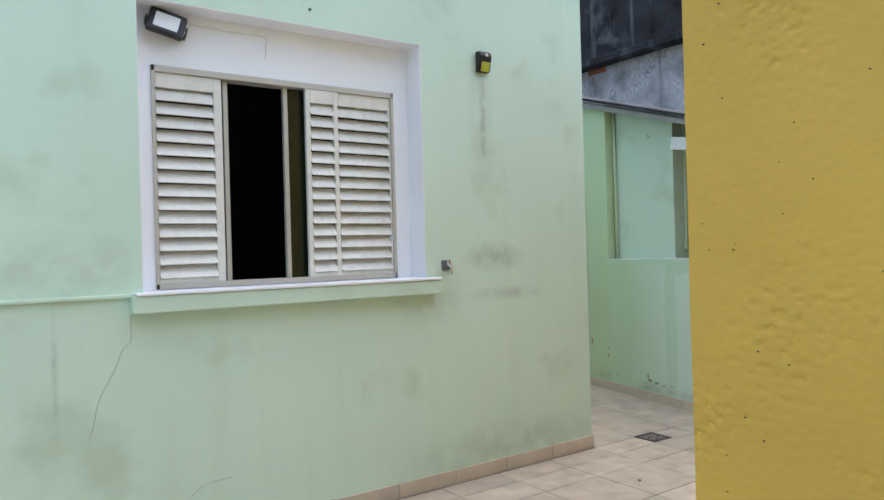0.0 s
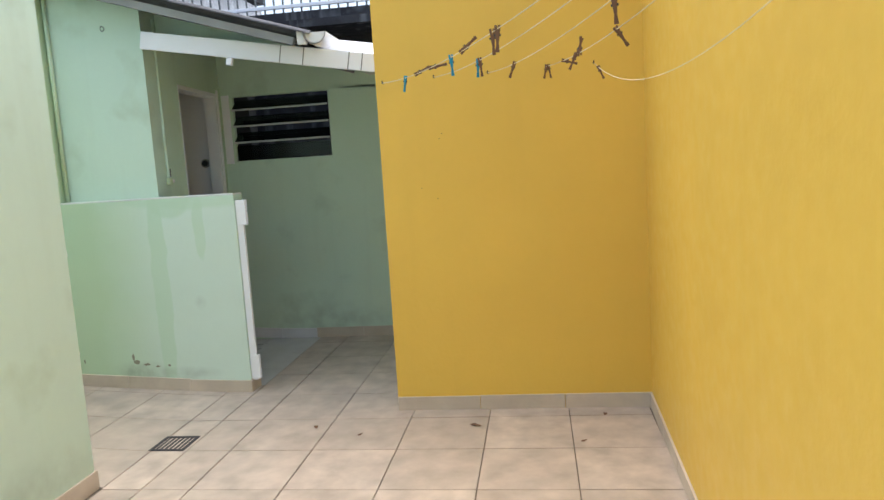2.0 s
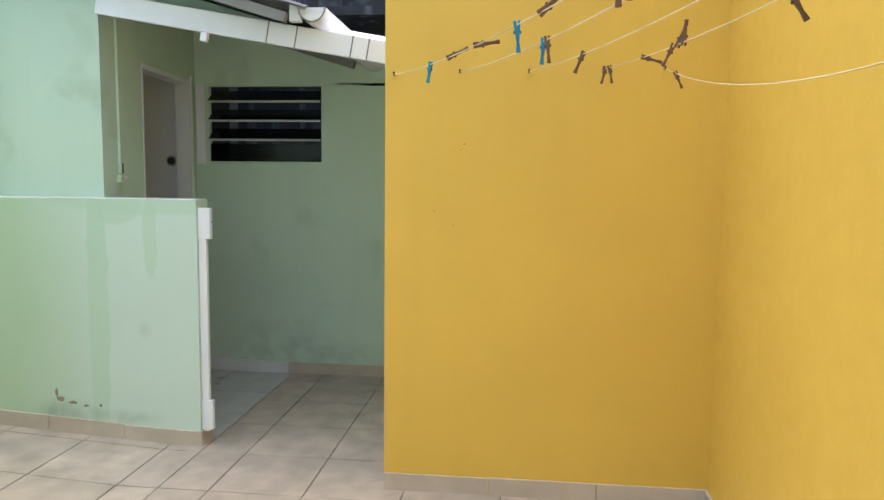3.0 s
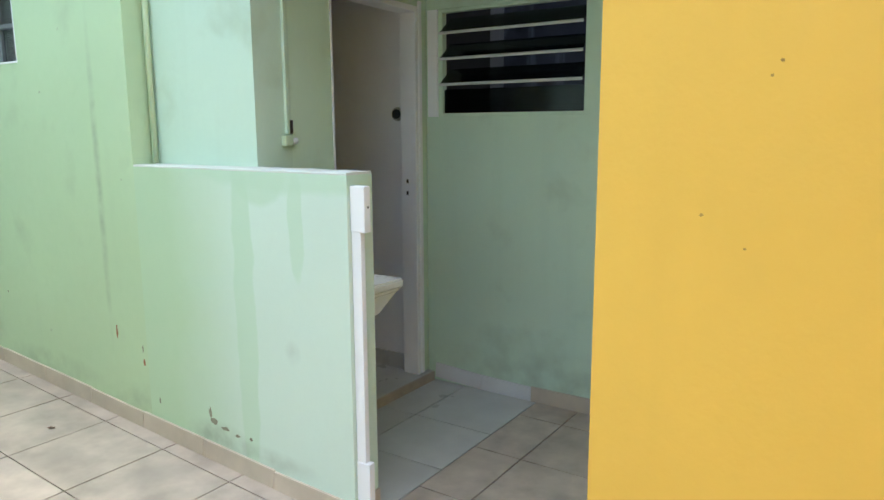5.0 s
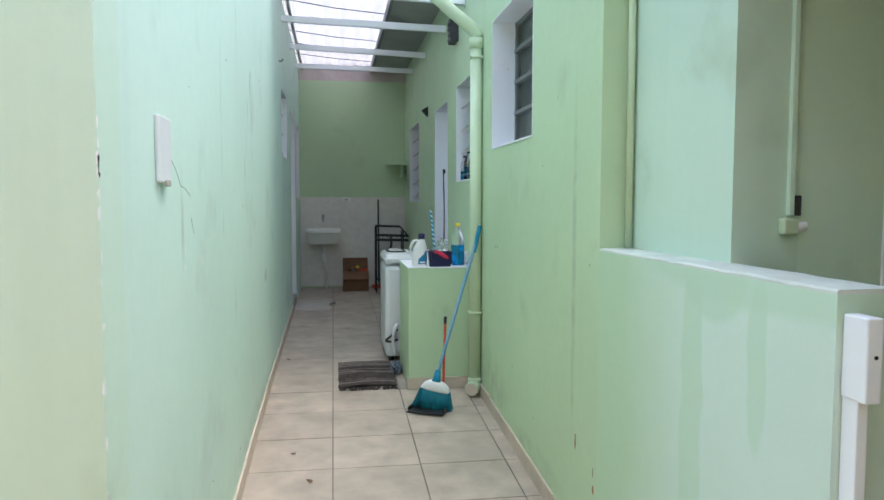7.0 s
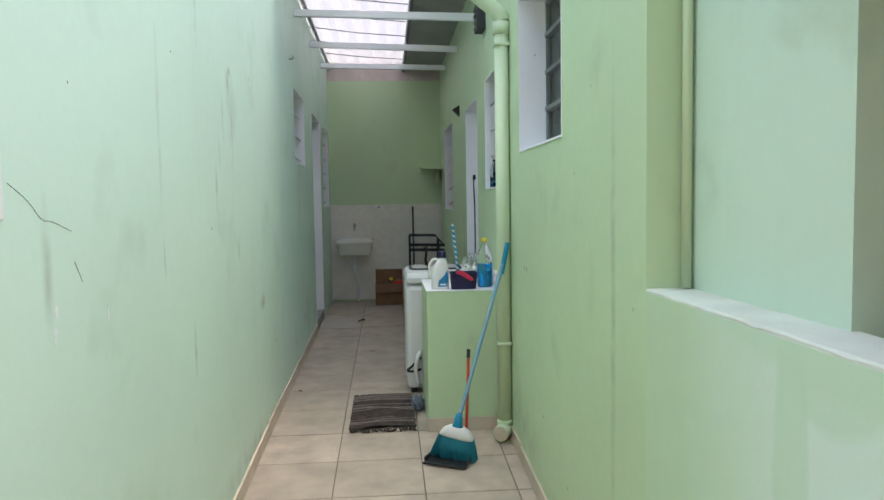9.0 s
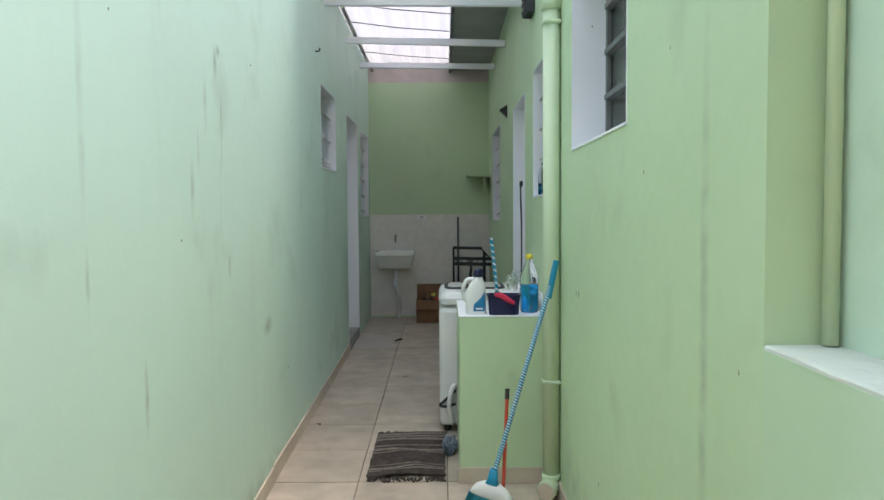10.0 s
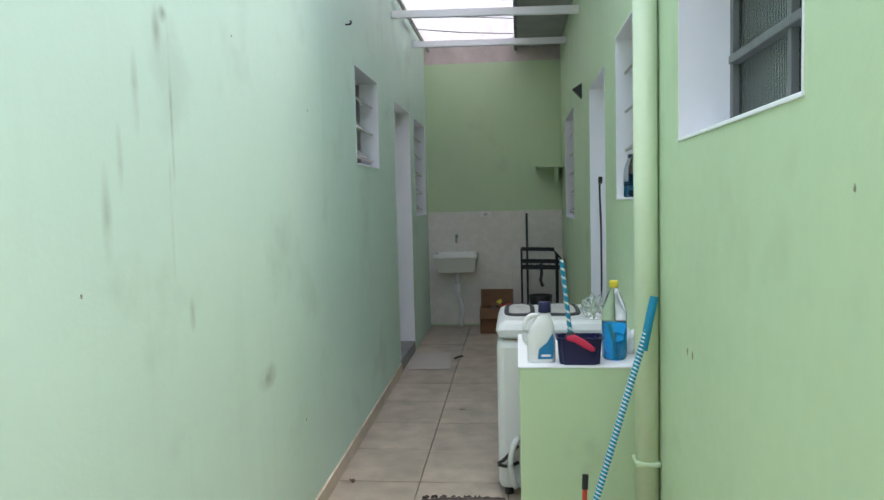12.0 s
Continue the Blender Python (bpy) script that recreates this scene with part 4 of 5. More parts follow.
b = [bm.verts.new((-0.11, y, 0.02)) for y in (-0.05, 0.05)]
for f in ((a[0], a[1], b[1], b[0]), (a[3], b[0], b[1], a[2]), (a[0], b[0], a[3]), (a[1], a[2], b[1]), tuple(a)):
    bm.faces.new(f)
part("housing", bm, BLACK, t)
for y, z in ((8.95, 2.81),):
    t = thing("wall_hook", "small dark screw hook in the wall", "hook", "wall hooks", at=pose(XL, y, z))
    part("shank", tube(bmesh.new(), smooth_pts([(0, 0, 0), (0.025, 0, 0), (0.035, 0, 0.012), (0.03, 0, 0.022)], 4), 0.005, 6), IRON, t)
t = thing("black_cable", "black cable hanging down from a wall plug", "cable", at=pose(XR, 8.93, 1.85))
part("cord", tube(bmesh.new(), smooth_pts([(-0.012, 0, 0.0), (-0.014, 0.01, -0.06), (-0.009, 0.0, -0.3), (-0.009, 0.01, -0.7), (-0.02, -0.02, -1.0)], 6), 0.006, 6), BLACK, t)
part("plug", boxed(-0.022, 0, -0.015, 0.015, -0.02, 0.02, 0.004), BLACK, t)

# downpipe
t = thing("downpipe", "green painted plastic downpipe with elbow and clips", "pipe", at=pose(XR - 0.043, 7.285, gz(7.285)))
part("pipe", tube(bmesh.new(), [(0, 0, 0.07), (0, 0, 2.47)], 0.042, 16), PVC, t, smooth=True)
part("upper_elbow", tube(bmesh.new(), smooth_pts([(0, 0, 2.44), (0, 0.0, 2.485), (-0.04, 0.0, 2.54), (-0.16, 0.01, 2.64), (-0.34, 0.06, 2.80), (-0.46, 0.3, 2.92), (-0.5, 0.78, 3.0)], 5), 0.044, 16), PVC, t, smooth=True)
part("collar", tube(bmesh.new(), [(0, 0, 2.40), (0, 0, 2.47)], 0.050, 16), PVC, t, smooth=True)
part("lower_elbow", tube(bmesh.new(), smooth_pts([(0, 0, 0.12), (0, 0, 0.07), (-0.01, -0.02, 0.058), (-0.04, -0.08, 0.055)], 4), 0.048, 16), PVC, t, smooth=True)
part("mouth", rod(bmesh.new(), (-0.038, -0.076, 0.055), (-0.042, -0.084, 0.055), 0.042, seg=16), SKIRT, t)
for z in (0.575, 2.33):
    part("clip", boxed(-0.047, 0.043, -0.047, 0.047, z, z + 0.018, 0.006), PVC, t)

# ---- masonry stand and what stands on it ----
ST = (4.955, XR - 0.002, 7.45, 8.12, gz(7.45), 1.10)
st = thing("masonry_stand", "green painted masonry stand with white top", "stand")
part("body", boxed(ST[0], ST[1], ST[2], ST[3], ST[4] - 0.05, ST[5], 0.006), LEAF, st)
part("top", boxed(ST[0] - 0.003, ST[1], ST[2] - 0.003, ST[3], ST[5], ST[5] + 0.007, 0.002), WHITE, st, "chipped white top slab")
for xa, xb in ((ST[0] - 0.012, 5.18), (5.184, ST[1])):
    part("skirting_tile", boxed(xa, xb, ST[2] - 0.012, ST[2], gz(7.45), gz(7.45) + 0.085, 0.002), SKIRT, st)
TOPZ = ST[5] + 0.007


def jug(at):
    t = thing("detergent_jug", "white detergent jug with blue label and navy cap", "bottle", at=at)
    bm = bmesh.new()
    rings = []
    for z, w, d, ox in ((0, 0.056, 0.034, 0), (0.006, 0.06, 0.038, 0), (0.10, 0.06, 0.038, 0), (0.15, 0.052, 0.036, 0.004), (0.19, 0.034, 0.03, 0.012), (0.205, 0.024, 0.024, 0.016), (0.215, 0.022, 0.022, 0.016)):
        rings.append([bm.verts.new((ox + w * math.copysign(abs(math.cos(a)) ** 0.7, math.cos(a)), d * math.copysign(abs(math.sin(a)) ** 0.7, math.sin(a)), z)) for a in (2 * math.pi * k / 20 for k in range(20))])
    for a, b in zip(rings, rings[1:]):
        for k in range(20):
            bm.faces.new((a[k], a[(k + 1) % 20], b[(k + 1) % 20], b[k]))
    bm.faces.new(rings[0][::-1])
    bm.faces.new(rings[-1])
    part("body", bm, WHITE_PLASTIC, t, smooth=True)
    part("handle", tube(bmesh.new(), smooth_pts([(-0.012, 0, 0.20), (-0.05, 0, 0.195), (-0.072, 0, 0.15), (-0.07, 0, 0.10), (-0.052, 0, 0.075)], 5), 0.011, 8), WHITE_PLASTIC, t, smooth=True)
    part("cap", lathe(bmesh.new(), [(0.027, 0.213), (0.028, 0.215), (0.026, 0.255), (0.023, 0.258)], 18, Matrix.Translation((0.016, 0, 0))), NAVY, t, "navy screw cap", smooth=True)
    bm = bmesh.new()
    lab = [(-0.02, 0.018), (0.045, 0.018), (0.05, 0.06), (0.046, 0.13), (0.02, 0.09), (-0.015, 0.06)]
    bm.faces.new([bm.verts.new((x, -0.0388 + 0.0006, z)) for x, z in lab])
    part("label_print", bm, LABEL_BLUE, t, "blue drop-shaped label")
    part("label_line", boxed(-0.005, 0.035, -0.0392, -0.0386, 0.028, 0.038), WHITE_PLASTIC, t)
    return t


jug(pose(5.045, 7.535, TOPZ, 0, 0, 4) @ Matrix.Scale(0.92, 4))
t = thing("navy_caddy", "navy plastic tub holding a red rubber glove", "tub", at=pose(5.19, 7.515, TOPZ))
bm = bmesh.new()
rings = [[bm.verts.new((sx * w, sy * d, z)) for sx, sy in ((-1, -1), (1, -1), (1, 1), (-1, 1))] for w, d, z in ((0.076, 0.045, 0), (0.084, 0.052, 0.10), (0.09, 0.057, 0.10), (0.09, 0.057, 0.106), (0.082, 0.05, 0.106), (0.073, 0.042, 0.006))]
for a, b in zip(rings, rings[1:]):
    for k in range(4):
        bm.faces.new((a[k], a[(k + 1) % 4], b[(k + 1) % 4], b[k]))
bm.faces.new(rings[0][::-1])
bm.faces.new(rings[-1])
bmesh.ops.bevel(bm, geom=[e for e in bm.edges if abs((e.verts[0].co - e.verts[1].co).z) > 0.05], offset=0.014, segments=3, affect="EDGES")
part("tub", bm, NAVY, t)
t = thing("rubber_glove", "red rubber glove hanging over the tub", "glove", at=pose(5.19, 7.515, TOPZ))
bm = bmesh.new()
rings = []
for x, z, w in ((-0.05, 0.108, 0.008), (-0.02, 0.106, 0.016), (0.01, 0.088, 0.018), (0.04, 0.07, 0.014), (0.055, 0.064, 0.006)):
    rings.append([bm.verts.new((x, -0.062 + 0.006 * math.cos(a), z + w * math.sin(a))) for a in (2 * math.pi * k / 10 for k in range(10))])
for a, b in zip(rings, rings[1:]):
    for k in range(10):
        bm.faces.new((a[k], a[(k + 1) % 10], b[(k + 1) % 10], b[k]))
bm.faces.new(rings[0][::-1])
bm.faces.new(rings[-1])
part("rubber", bm, PINK, t, smooth=True)


def striped_stick(t, a, b, r, turns, m1, m2, name="handle"):
    """A stick wound with two coloured bands."""
    a, b = Vector(a), Vector(b)
    q = (b - a).to_track_quat("Z", "Y")
    n, seg = int(turns * 8), 12
    bms = (bmesh.new(), bmesh.new())
    for i in range(n):
        for k in range(seg):
            bm = bms[0 if (k / seg + i / 8) % 1.0 < 0.68 else 1]
            ps = []
            for ii, kk in ((i, k), (i, k + 1), (i + 1, k + 1), (i + 1, k)):
                an = 2 * math.pi * kk / seg
                ps.append(bm.verts.new(a + (b - a) * (ii / n) + q @ Vector((r * math.cos(an), r * math.sin(an), 0))))
            bm.faces.new(ps)
    p = part(name, bms[0], m1, t, "blue and white spiral striped stick")
    part("stripe", bms[1], m2, p)
    return p


t = thing("dish_brush", "blue striped brush standing in the tub", "brush", at=pose(5.16, 7.55, TOPZ))
striped_stick(t, (0.0, 0, 0.10), (-0.03, 0.02, 0.40), 0.009, 9, BLUE, WHITE_PLASTIC)
part("head", lathe(bmesh.new(), [(0.016, 0.012), (0.026, 0.03), (0.026, 0.09), (0.012, 0.115)], 14), IRON, t, "grey bristle head", smooth=True)


def bottle(name, label, at, body, fluid_h, fluid, cap, s=1.0):
    t = thing(name, label, "bottle", at=at @ Matrix.Scale(s, 4))
    part("bottle", lathe(bmesh.new(), [(0.044, 0), (0.052, 0.012), (0.052, 0.19), (0.046, 0.22), (0.03, 0.265), (0.016, 0.295), (0.014, 0.31)], 22), body, t, smooth=True)
    if fluid:
        part("fluid", lathe(bmesh.new(), [(0.043, 0.003), (0.0505, 0.014), (0.0505, fluid_h), (0.05, fluid_h + 0.001)], 22), fluid, t, "clear blue cleaning fluid", smooth=True)
    part("cap", lathe(bmesh.new(), [(0.018, 0.30), (0.019, 0.302), (0.019, 0.325), (0.016, 0.328)], 16), cap, t, smooth=True)
    return t


bottle("cleaner_bottle", "clear plastic bottle of blue fluid with yellow cap", pose(5.335, 7.59, TOPZ), PET, 0.155, FLUID, YCAP, 0.95)


def crumpled(name, label, at, r, mat):
    """A crumpled plastic bag."""
    bm = bmesh.new()
    bmesh.ops.create_icosphere(bm, subdivisions=4, radius=1.0)
    for v in bm.verts:
        d = 1 + 0.35 * noise.noise(v.co * 2.1) + 0.2 * noise.noise(v.co * 5.3)
        v.co = Vector((v.co.x * r[0] * d, v.co.y * r[1] * d, max(0.0, (v.co.z + 0.75) * r[2] * d)))
    t = thing(name, label, "bag", at=at)
    part("film", bm, mat, t)
    return t


crumpled("plastic_bag", "crumpled clear plastic bag on the washing machine", pose(5.335, 8.36, gz(8.5) + 0.886), (0.055, 0.09, 0.06), PET)
crumpled("laundry_cloth", "crumpled white cloth beside the tub", pose(5.405, 7.70, TOPZ + 0.001), (0.04, 0.05, 0.05), WHITE)

# sill bottles in the louvred window
zs = RIGHT[1][2] + 0.005
for y, s, h, mt in ((8.22, 0.62, 0.12, FLUID), (8.05, 0.7, 0.15, FLUID), (7.9, 0.6, 0.10, FLUID)):
    bottle("small_bottle", "small blue cleaning bottle with dark cap on the sill", pose(XR + 0.05, y, zs), PET, h, mt, NAVY, s)

# ---- washing machine ----


def block_loft(rings, mat_):
    """A rounded block lofted through (half width, half depth, height)."""
    bm = bmesh.new()
    rr = []
    for w, d, z in rings:
        rr.append([bm.verts.new((w * math.copysign(abs(math.cos(a)) ** 0.55, math.cos(a)), d * math.copysign(abs(math.sin(a)) ** 0.55, math.sin(a)), z)) for a in (2 * math.pi * k / 24 for k in range(24))])
    for a, b in zip(rr, rr[1:]):
        for k in range(24):
            bm.faces.new((a[k], a[(k + 1) % 24], b[(k + 1) % 24], b[k]))
    bm.faces.new(rr[0][::-1])
    bm.faces.new(rr[-1])
    bmesh.ops.transform(bm, matrix=mat_, verts=bm.verts)
    return bm


t = thing("washing_machine", "white top-loading washing machine with patterned lids", "washing machine", at=pose(4.845, 8.24, gz(8.5)))
part("body", boxed(0, 0.56, 0, 0.62, 0.03, 0.79, 0.035), WHITE_PLASTIC, t)
part("top_frame", boxed(-0.003, 0.563, -0.003, 0.624, 0.791, 0.885, 0.045), WHITE_PLASTIC, t)
part("control_panel", boxed(0.02, 0.54, -0.006, -0.002, 0.81, 0.845, 0.001), FRAME_PALE, t, "pale grey control strip")
for nm, xa, xb in (("wash_lid", 0.035, 0.20), ("spin_lid", 0.24, 0.44)):
    lid = part(nm, block_loft([((xb - xa) / 2, 0.20, 0.0), ((xb - xa) / 2, 0.20, 0.008), ((xb - xa) / 2 - 0.018, 0.182, 0.012), ((xb - xa) / 2 - 0.022, 0.178, 0.006)], Matrix.Translation(((xa + xb) / 2, 0.37, 0.886))), IRON, t, "dark worn lid rim")
    part("lid_panel", block_loft([((xb - xa) / 2 - 0.024, 0.176, 0.006), ((xb - xa) / 2 - 0.03, 0.17, 0.011)], Matrix.Translation(((xa + xb) / 2, 0.37, 0.886))), SPECKLED, lid, "pale speckled lid panel")
for x in (0.05, 0.50):
    for y in (0.05, 0.57):
        part("foot", rod(bmesh.new(), (x, y, -0.005), (x, y, 0.035), 0.022), BLACK, t)
part("drain_hose", tube(bmesh.new(), smooth_pts([(0.10, -0.012, 0.30), (0.075, -0.05, 0.27), (0.06, -0.055, 0.18), (0.075, -0.05, 0.10), (0.085, -0.03, 0.06)], 6), 0.016, 10), WHITE_PLASTIC, t, "white corrugated hose", smooth=True)
part("side_handle", tube(bmesh.new(), smooth_pts([(0.10, -0.002, 0.26), (0.03, -0.03, 0.20), (0.0, -0.035, 0.175), (0.05, -0.03, 0.165), (0.10, -0.002, 0.175)], 5), 0.009, 8), BLACK, t, "black wire loop")
crumpled("floor_cloth", "grey-blue crumpled cloth on the floor", pose(4.905, 7.9, gz(7.9) - 0.001), (0.04, 0.09, 0.05), material("grey_blue_cloth", (0.16, 0.19, 0.24), 0.9, spread=0.2, grain=90))

# ---- broom and dustpan ----
gb = gz(7.0)
t = thing("broom", "blue and white broom leaning on the wall", "broom")
striped_stick(t, (5.10, 7.06, gb + 0.20), (5.40, 7.17, 1.34), 0.0115, 75, BLUE, WHITE_PLASTIC)
part("grip", rod(bmesh.new(), (5.373, 7.16, 1.23), (5.415, 7.178, 1.41), 0.0145), BLUE, t, "plain blue grip")
fr = Matrix.Translation((5.07, 7.02, gb)) @ Euler((radians(6), radians(9), radians(-22))).to_matrix().to_4x4()


part("head_cap", block_loft([(0.10, 0.03, 0.135), (0.098, 0.034, 0.145), (0.08, 0.032, 0.175), (0.05, 0.024, 0.195), (0.022, 0.018, 0.205)], fr), WHITE_PLASTIC, t, "white head cap", smooth=True)
part("socket", block_loft([(0.035, 0.022, 0.195), (0.024, 0.018, 0.215), (0.017, 0.017, 0.27)], fr), BLUE, t, "blue handle socket", smooth=True)
bm = block_loft([(0.124, 0.035, 0.02), (0.118, 0.034, 0.07), (0.104, 0.03, 0.138)], fr)
part("bristle_core", bm, TEAL, t, smooth=True)
bm = bmesh.new()
for k in range(420):
    u, v = random.uniform(-1, 1), random.uniform(-1, 1)
    top = Vector((0.098 * u, 0.028 * v, 0.14))
    bot = Vector((0.132 * u + random.gauss(0, 0.004), 0.043 * v + random.gauss(0, 0.004), random.uniform(0.004, 0.022)))
    rod(bm, fr @ bot, fr @ top, 0.0022, seg=4)
part("bristles", bm, TEAL, t)
t = thing("dustpan", "black dustpan with a red metal handle", "dustpan")
fd = Matrix.Translation((5.04, 6.985, gb + 0.004)) @ Euler((0, 0, radians(-26))).to_matrix().to_4x4()
bm = bmesh.new()
box(bm, -0.125, 0.125, -0.09, 0.09, 0, 0.006, 0.002, m=fd)
box(bm, -0.125, -0.119, -0.06, 0.09, 0.006, 0.03, 0.002, m=fd)
box(bm, 0.119, 0.125, -0.06, 0.09, 0.006, 0.03, 0.002, m=fd)
box(bm, -0.119, 0.119, 0.084, 0.09, 0.006, 0.06, 0.002, m=fd)
part("pan", bm, BLACK, t)
ha, hb = fd @ Vector((0.07, 0.087, 0.05)), Vector((5.175, 7.16, 0.745))
part("handle", rod(bmesh.new(), ha, hb, 0.0085), RED, t, "red metal handle")
part("hanger", rod(bmesh.new(), hb, hb + (hb - ha).normalized() * 0.05, 0.011), BLACK, t, "black hanging tip")

# ---- rag rug ----
RX0, RX1, RY0, RY1 = 4.46, 4.875, 7.50, 8.18
rug = thing("rag_rug", "woven brown rag rug with frayed ends", "rug")
n = 46
bms = (bmesh.new(), bmesh.new())
for k in range(n):
    y = RY0 + (RY1 - RY0) * (k + 0.5) / n
    bm = bms[1 if noise.noise((k * 0.9, 4.2, 0.0)) > 0.12 else 0]
    pts = []
    for i in range(19):
        x = RX0 + (RX1 - RX0) * i / 18
        pts.append((x + random.gauss(0, 0.002), y + 0.05 * noise.noise((x * 5, y * 2.5, 2.0)) + 0.05 * (x - RX0), gz(y) + 0.013 + 0.011 * (1 + noise.noise((x * 6, y * 17, 1.0))) * min(1, 6 * (x - RX0 + 0.02), 6 * (RX1 + 0.02 - x))))
    tube(bm, pts, random.uniform(0.008, 0.0115), 6)
part("weave", bms[0], RUG_A, rug)
part("pale_weave", bms[1], RUG_B, rug, "paler grey-brown strips")
bm = bmesh.new()
for k in range(26):
    for yy, sg in ((RY0, -1), (RY1, 1)):
        x = RX0 + 0.008 + (RX1 - RX0 - 0.016) * k / 25 + random.gauss(0, 0.004)
        L = random.uniform(0.02, 0.05)
        tube(bm, [(x, yy, gz(yy) + 0.010), (x + random.gauss(0, 0.006), yy + sg * L * 0.5, gz(yy) + 0.012), (x + random.gauss(0, 0.014), yy + sg * L, gz(yy + sg * L) + 0.008)], 0.006, 5)
part("fringe", bm, RUG_A, rug, "knotted fringe")["kind"] = "stuff"

# ---- passage end ----
tile_h, top_t = 0.315, 1.635
wt = thing("wall_tiles", "white glazed tiles on the lower end wall", "tile", kind="structure")
for r_ in range(4):
    for c in range(5):
        xa, xb = XL + 0.31 * c, min(XR, XL + 0.31 * (c + 1))
        za = top_t - tile_h * (r_ + 1)
        if xb - xa > 0.03:
            part("tile", boxed(xa + 0.001, xb - 0.001, YF - 0.008, YF, za + 0.001, za + tile_h - 0.001), WALL_TILE, wt)
s2 = trough_sink("end_sink", 0.465, 0.40, 0.21, "white wall-hung laundry sink on the end wall")
s2.matrix_basis = pose(4.292, YF - 0.009, 1.192)
t = thing("tap", "small chrome wall tap above the sink", "tap", at=pose(4.285, YF - 0.009, 1.34))
part("spout", tube(bmesh.new(), smooth_pts([(0, 0, 0), (0, -0.07, 0), (0, -0.11, -0.01), (0, -0.115, -0.05)], 4), 0.011, 8), CHROME, t, smooth=True)
part("knob", rod(bmesh.new(), (0, -0.05, 0.0), (0, -0.05, 0.045), 0.018), CHROME, t)
t = thing("sink_waste_pipe", "white plastic waste pipe under the sink", "pipe", at=pose(4.29, YF - 0.16, gz(12.4)))
part("pipe", tube(bmesh.new(), smooth_pts([(0, 0, 0.61), (0, 0, 0.42), (0.03, 0, 0.32), (0.05, 0.04, 0.2), (0.03, 0.10, 0.04), (0.03, 0.11, 0.0)], 5), 0.02, 10), WHITE_PLASTIC, t, smooth=True)
part("trap", lathe(bmesh.new(), [(0.03, 0.40), (0.034, 0.41), (0.034, 0.48), (0.026, 0.5)], 14), WHITE_PLASTIC, t, smooth=True)
t = thing("wall_outlet", "white outlet plate on the tiled wall", "outlet", at=pose(4.61, YF - 0.009, 1.60))
part("plate", boxed(-0.06, 0.06, -0.012, 0, -0.03, 0.03, 0.004), WHITE_PLASTIC, t)
part("outlet", boxed(-0.02, 0.02, -0.016, -0.0125, -0.015, 0.015), FRAME_GREY, t)
t = thing("corner_shelf", "thin green slab shelf in the corner", "shelf", at=pose(5.17, YF, 2.085))
part("slab", boxed(0, XR - 5.17, -0.32, 0, 0, 0.025, 0.004), LEAF, t)
part("bracket", boxed(0.20, 0.225, -0.28, 0, -0.16, 0, 0.003), LEAF, t)


def carton(at, w, d, h):
    t = thing("cardboard_box", "open brown cardboard box full of odds and ends", "box", at=at)
    bm = bmesh.new()
    for b in ((-w, w, -d, -d + 0.006), (-w, w, d - 0.006, d), (-w, -w + 0.006, -d + 0.006, d - 0.006), (w - 0.006, w, -d + 0.006, d - 0.006)):
        box(bm, *b, 0.004, h)
    box(bm, -w, w, -d, d, 0, 0.004)
    part("walls", bm, CARD, t)
    part("back_flap", boxed(-w, w, -0.003, 0.003, 0, 0.17, m=Matrix.Translation((0, d, h)) @ pose(0, 0, 0, -14)), CARD, t)
    part("front_flap", boxed(-w, w, -0.003, 0.003, 0, 0.12, m=Matrix.Translation((0, -d, h)) @ pose(0, 0, 0, 150)), CARD, t)
    for k in range(7):
        p = Vector((random.uniform(-w * 0.7, w * 0.7), random.uniform(-d * 0.6, d * 0.6), h - 0.01))
        m = Matrix.Translation(p) @ Euler([random.uniform(-0.7, 0.7) for _ in range(3)]).to_matrix().to_4x4()
        s = random.uniform(0.05, 0.09)
        part("content", boxed(-s, s, -s * 0.5, s * 0.5, -s * 0.4, s * 0.4, 0.008, m=m), (CARD, WOOD, YCAP, RUG_B, RED)[k % 5], t)
    return t


carton(pose(4.725, 12.30, gz(12.3)), 0.175, 0.13, 0.27)
t = thing("folding_rack", "black folding metal shelf trolley", "trolley", at=pose(5.185, 12.1, gz(12.1)) @ Matrix.Diagonal((1, 1, 1.045, 1)))
for x in (-0.19, 0.17):
    for y in (-0.12, 0.12):
        part("leg", tube(bmesh.new(), [(x, y, 0.0), (x, y, 0.86 if x < 0 else 0.80)], 0.010, 8), BLACK, t)
for z, xe in ((0.86, 0.13), (0.74, 0.24), (0.68, 0.24)):
    part("rail", tube(bmesh.new(), [(-0.19, -0.12, z), (xe, -0.12, z - 0.01), (xe + 0.02, 0.12, z - 0.01), (-0.19, 0.12, z), (-0.19, -0.12, z)], 0.011, 8), BLACK, t)
part("strut", tube(bmesh.new(), [(0.13, -0.12, 0.85), (0.24, -0.12, 0.73)], 0.009, 8), BLACK, t)
for k in range(6):
    x = -0.15 + k * 0.06
    part("wire", tube(bmesh.new(), [(x, -0.12, 0.71), (x, 0.12, 0.71)], 0.005, 6), BLACK, t)
part("lower_shelf", boxed(-0.19, 0.18, -0.12, 0.12, 0.16, 0.175, 0.004), BLACK, t)
part("strap", tube(bmesh.new(), smooth_pts([(0.0, -0.125, 0.72), (0.01, -0.14, 0.64), (0.0, -0.135, 0.56), (0.02, -0.13, 0.50)], 4), 0.016, 6), IRON, t)
part("bucket", lathe(bmesh.new(), [(0.09, 0.176), (0.105, 0.18), (0.12, 0.40), (0.11, 0.40), (0.095, 0.2)], 18), BLACK, t, smooth=True)
t = thing("broomstick", "dark broomstick leaning against the tiles", "stick")
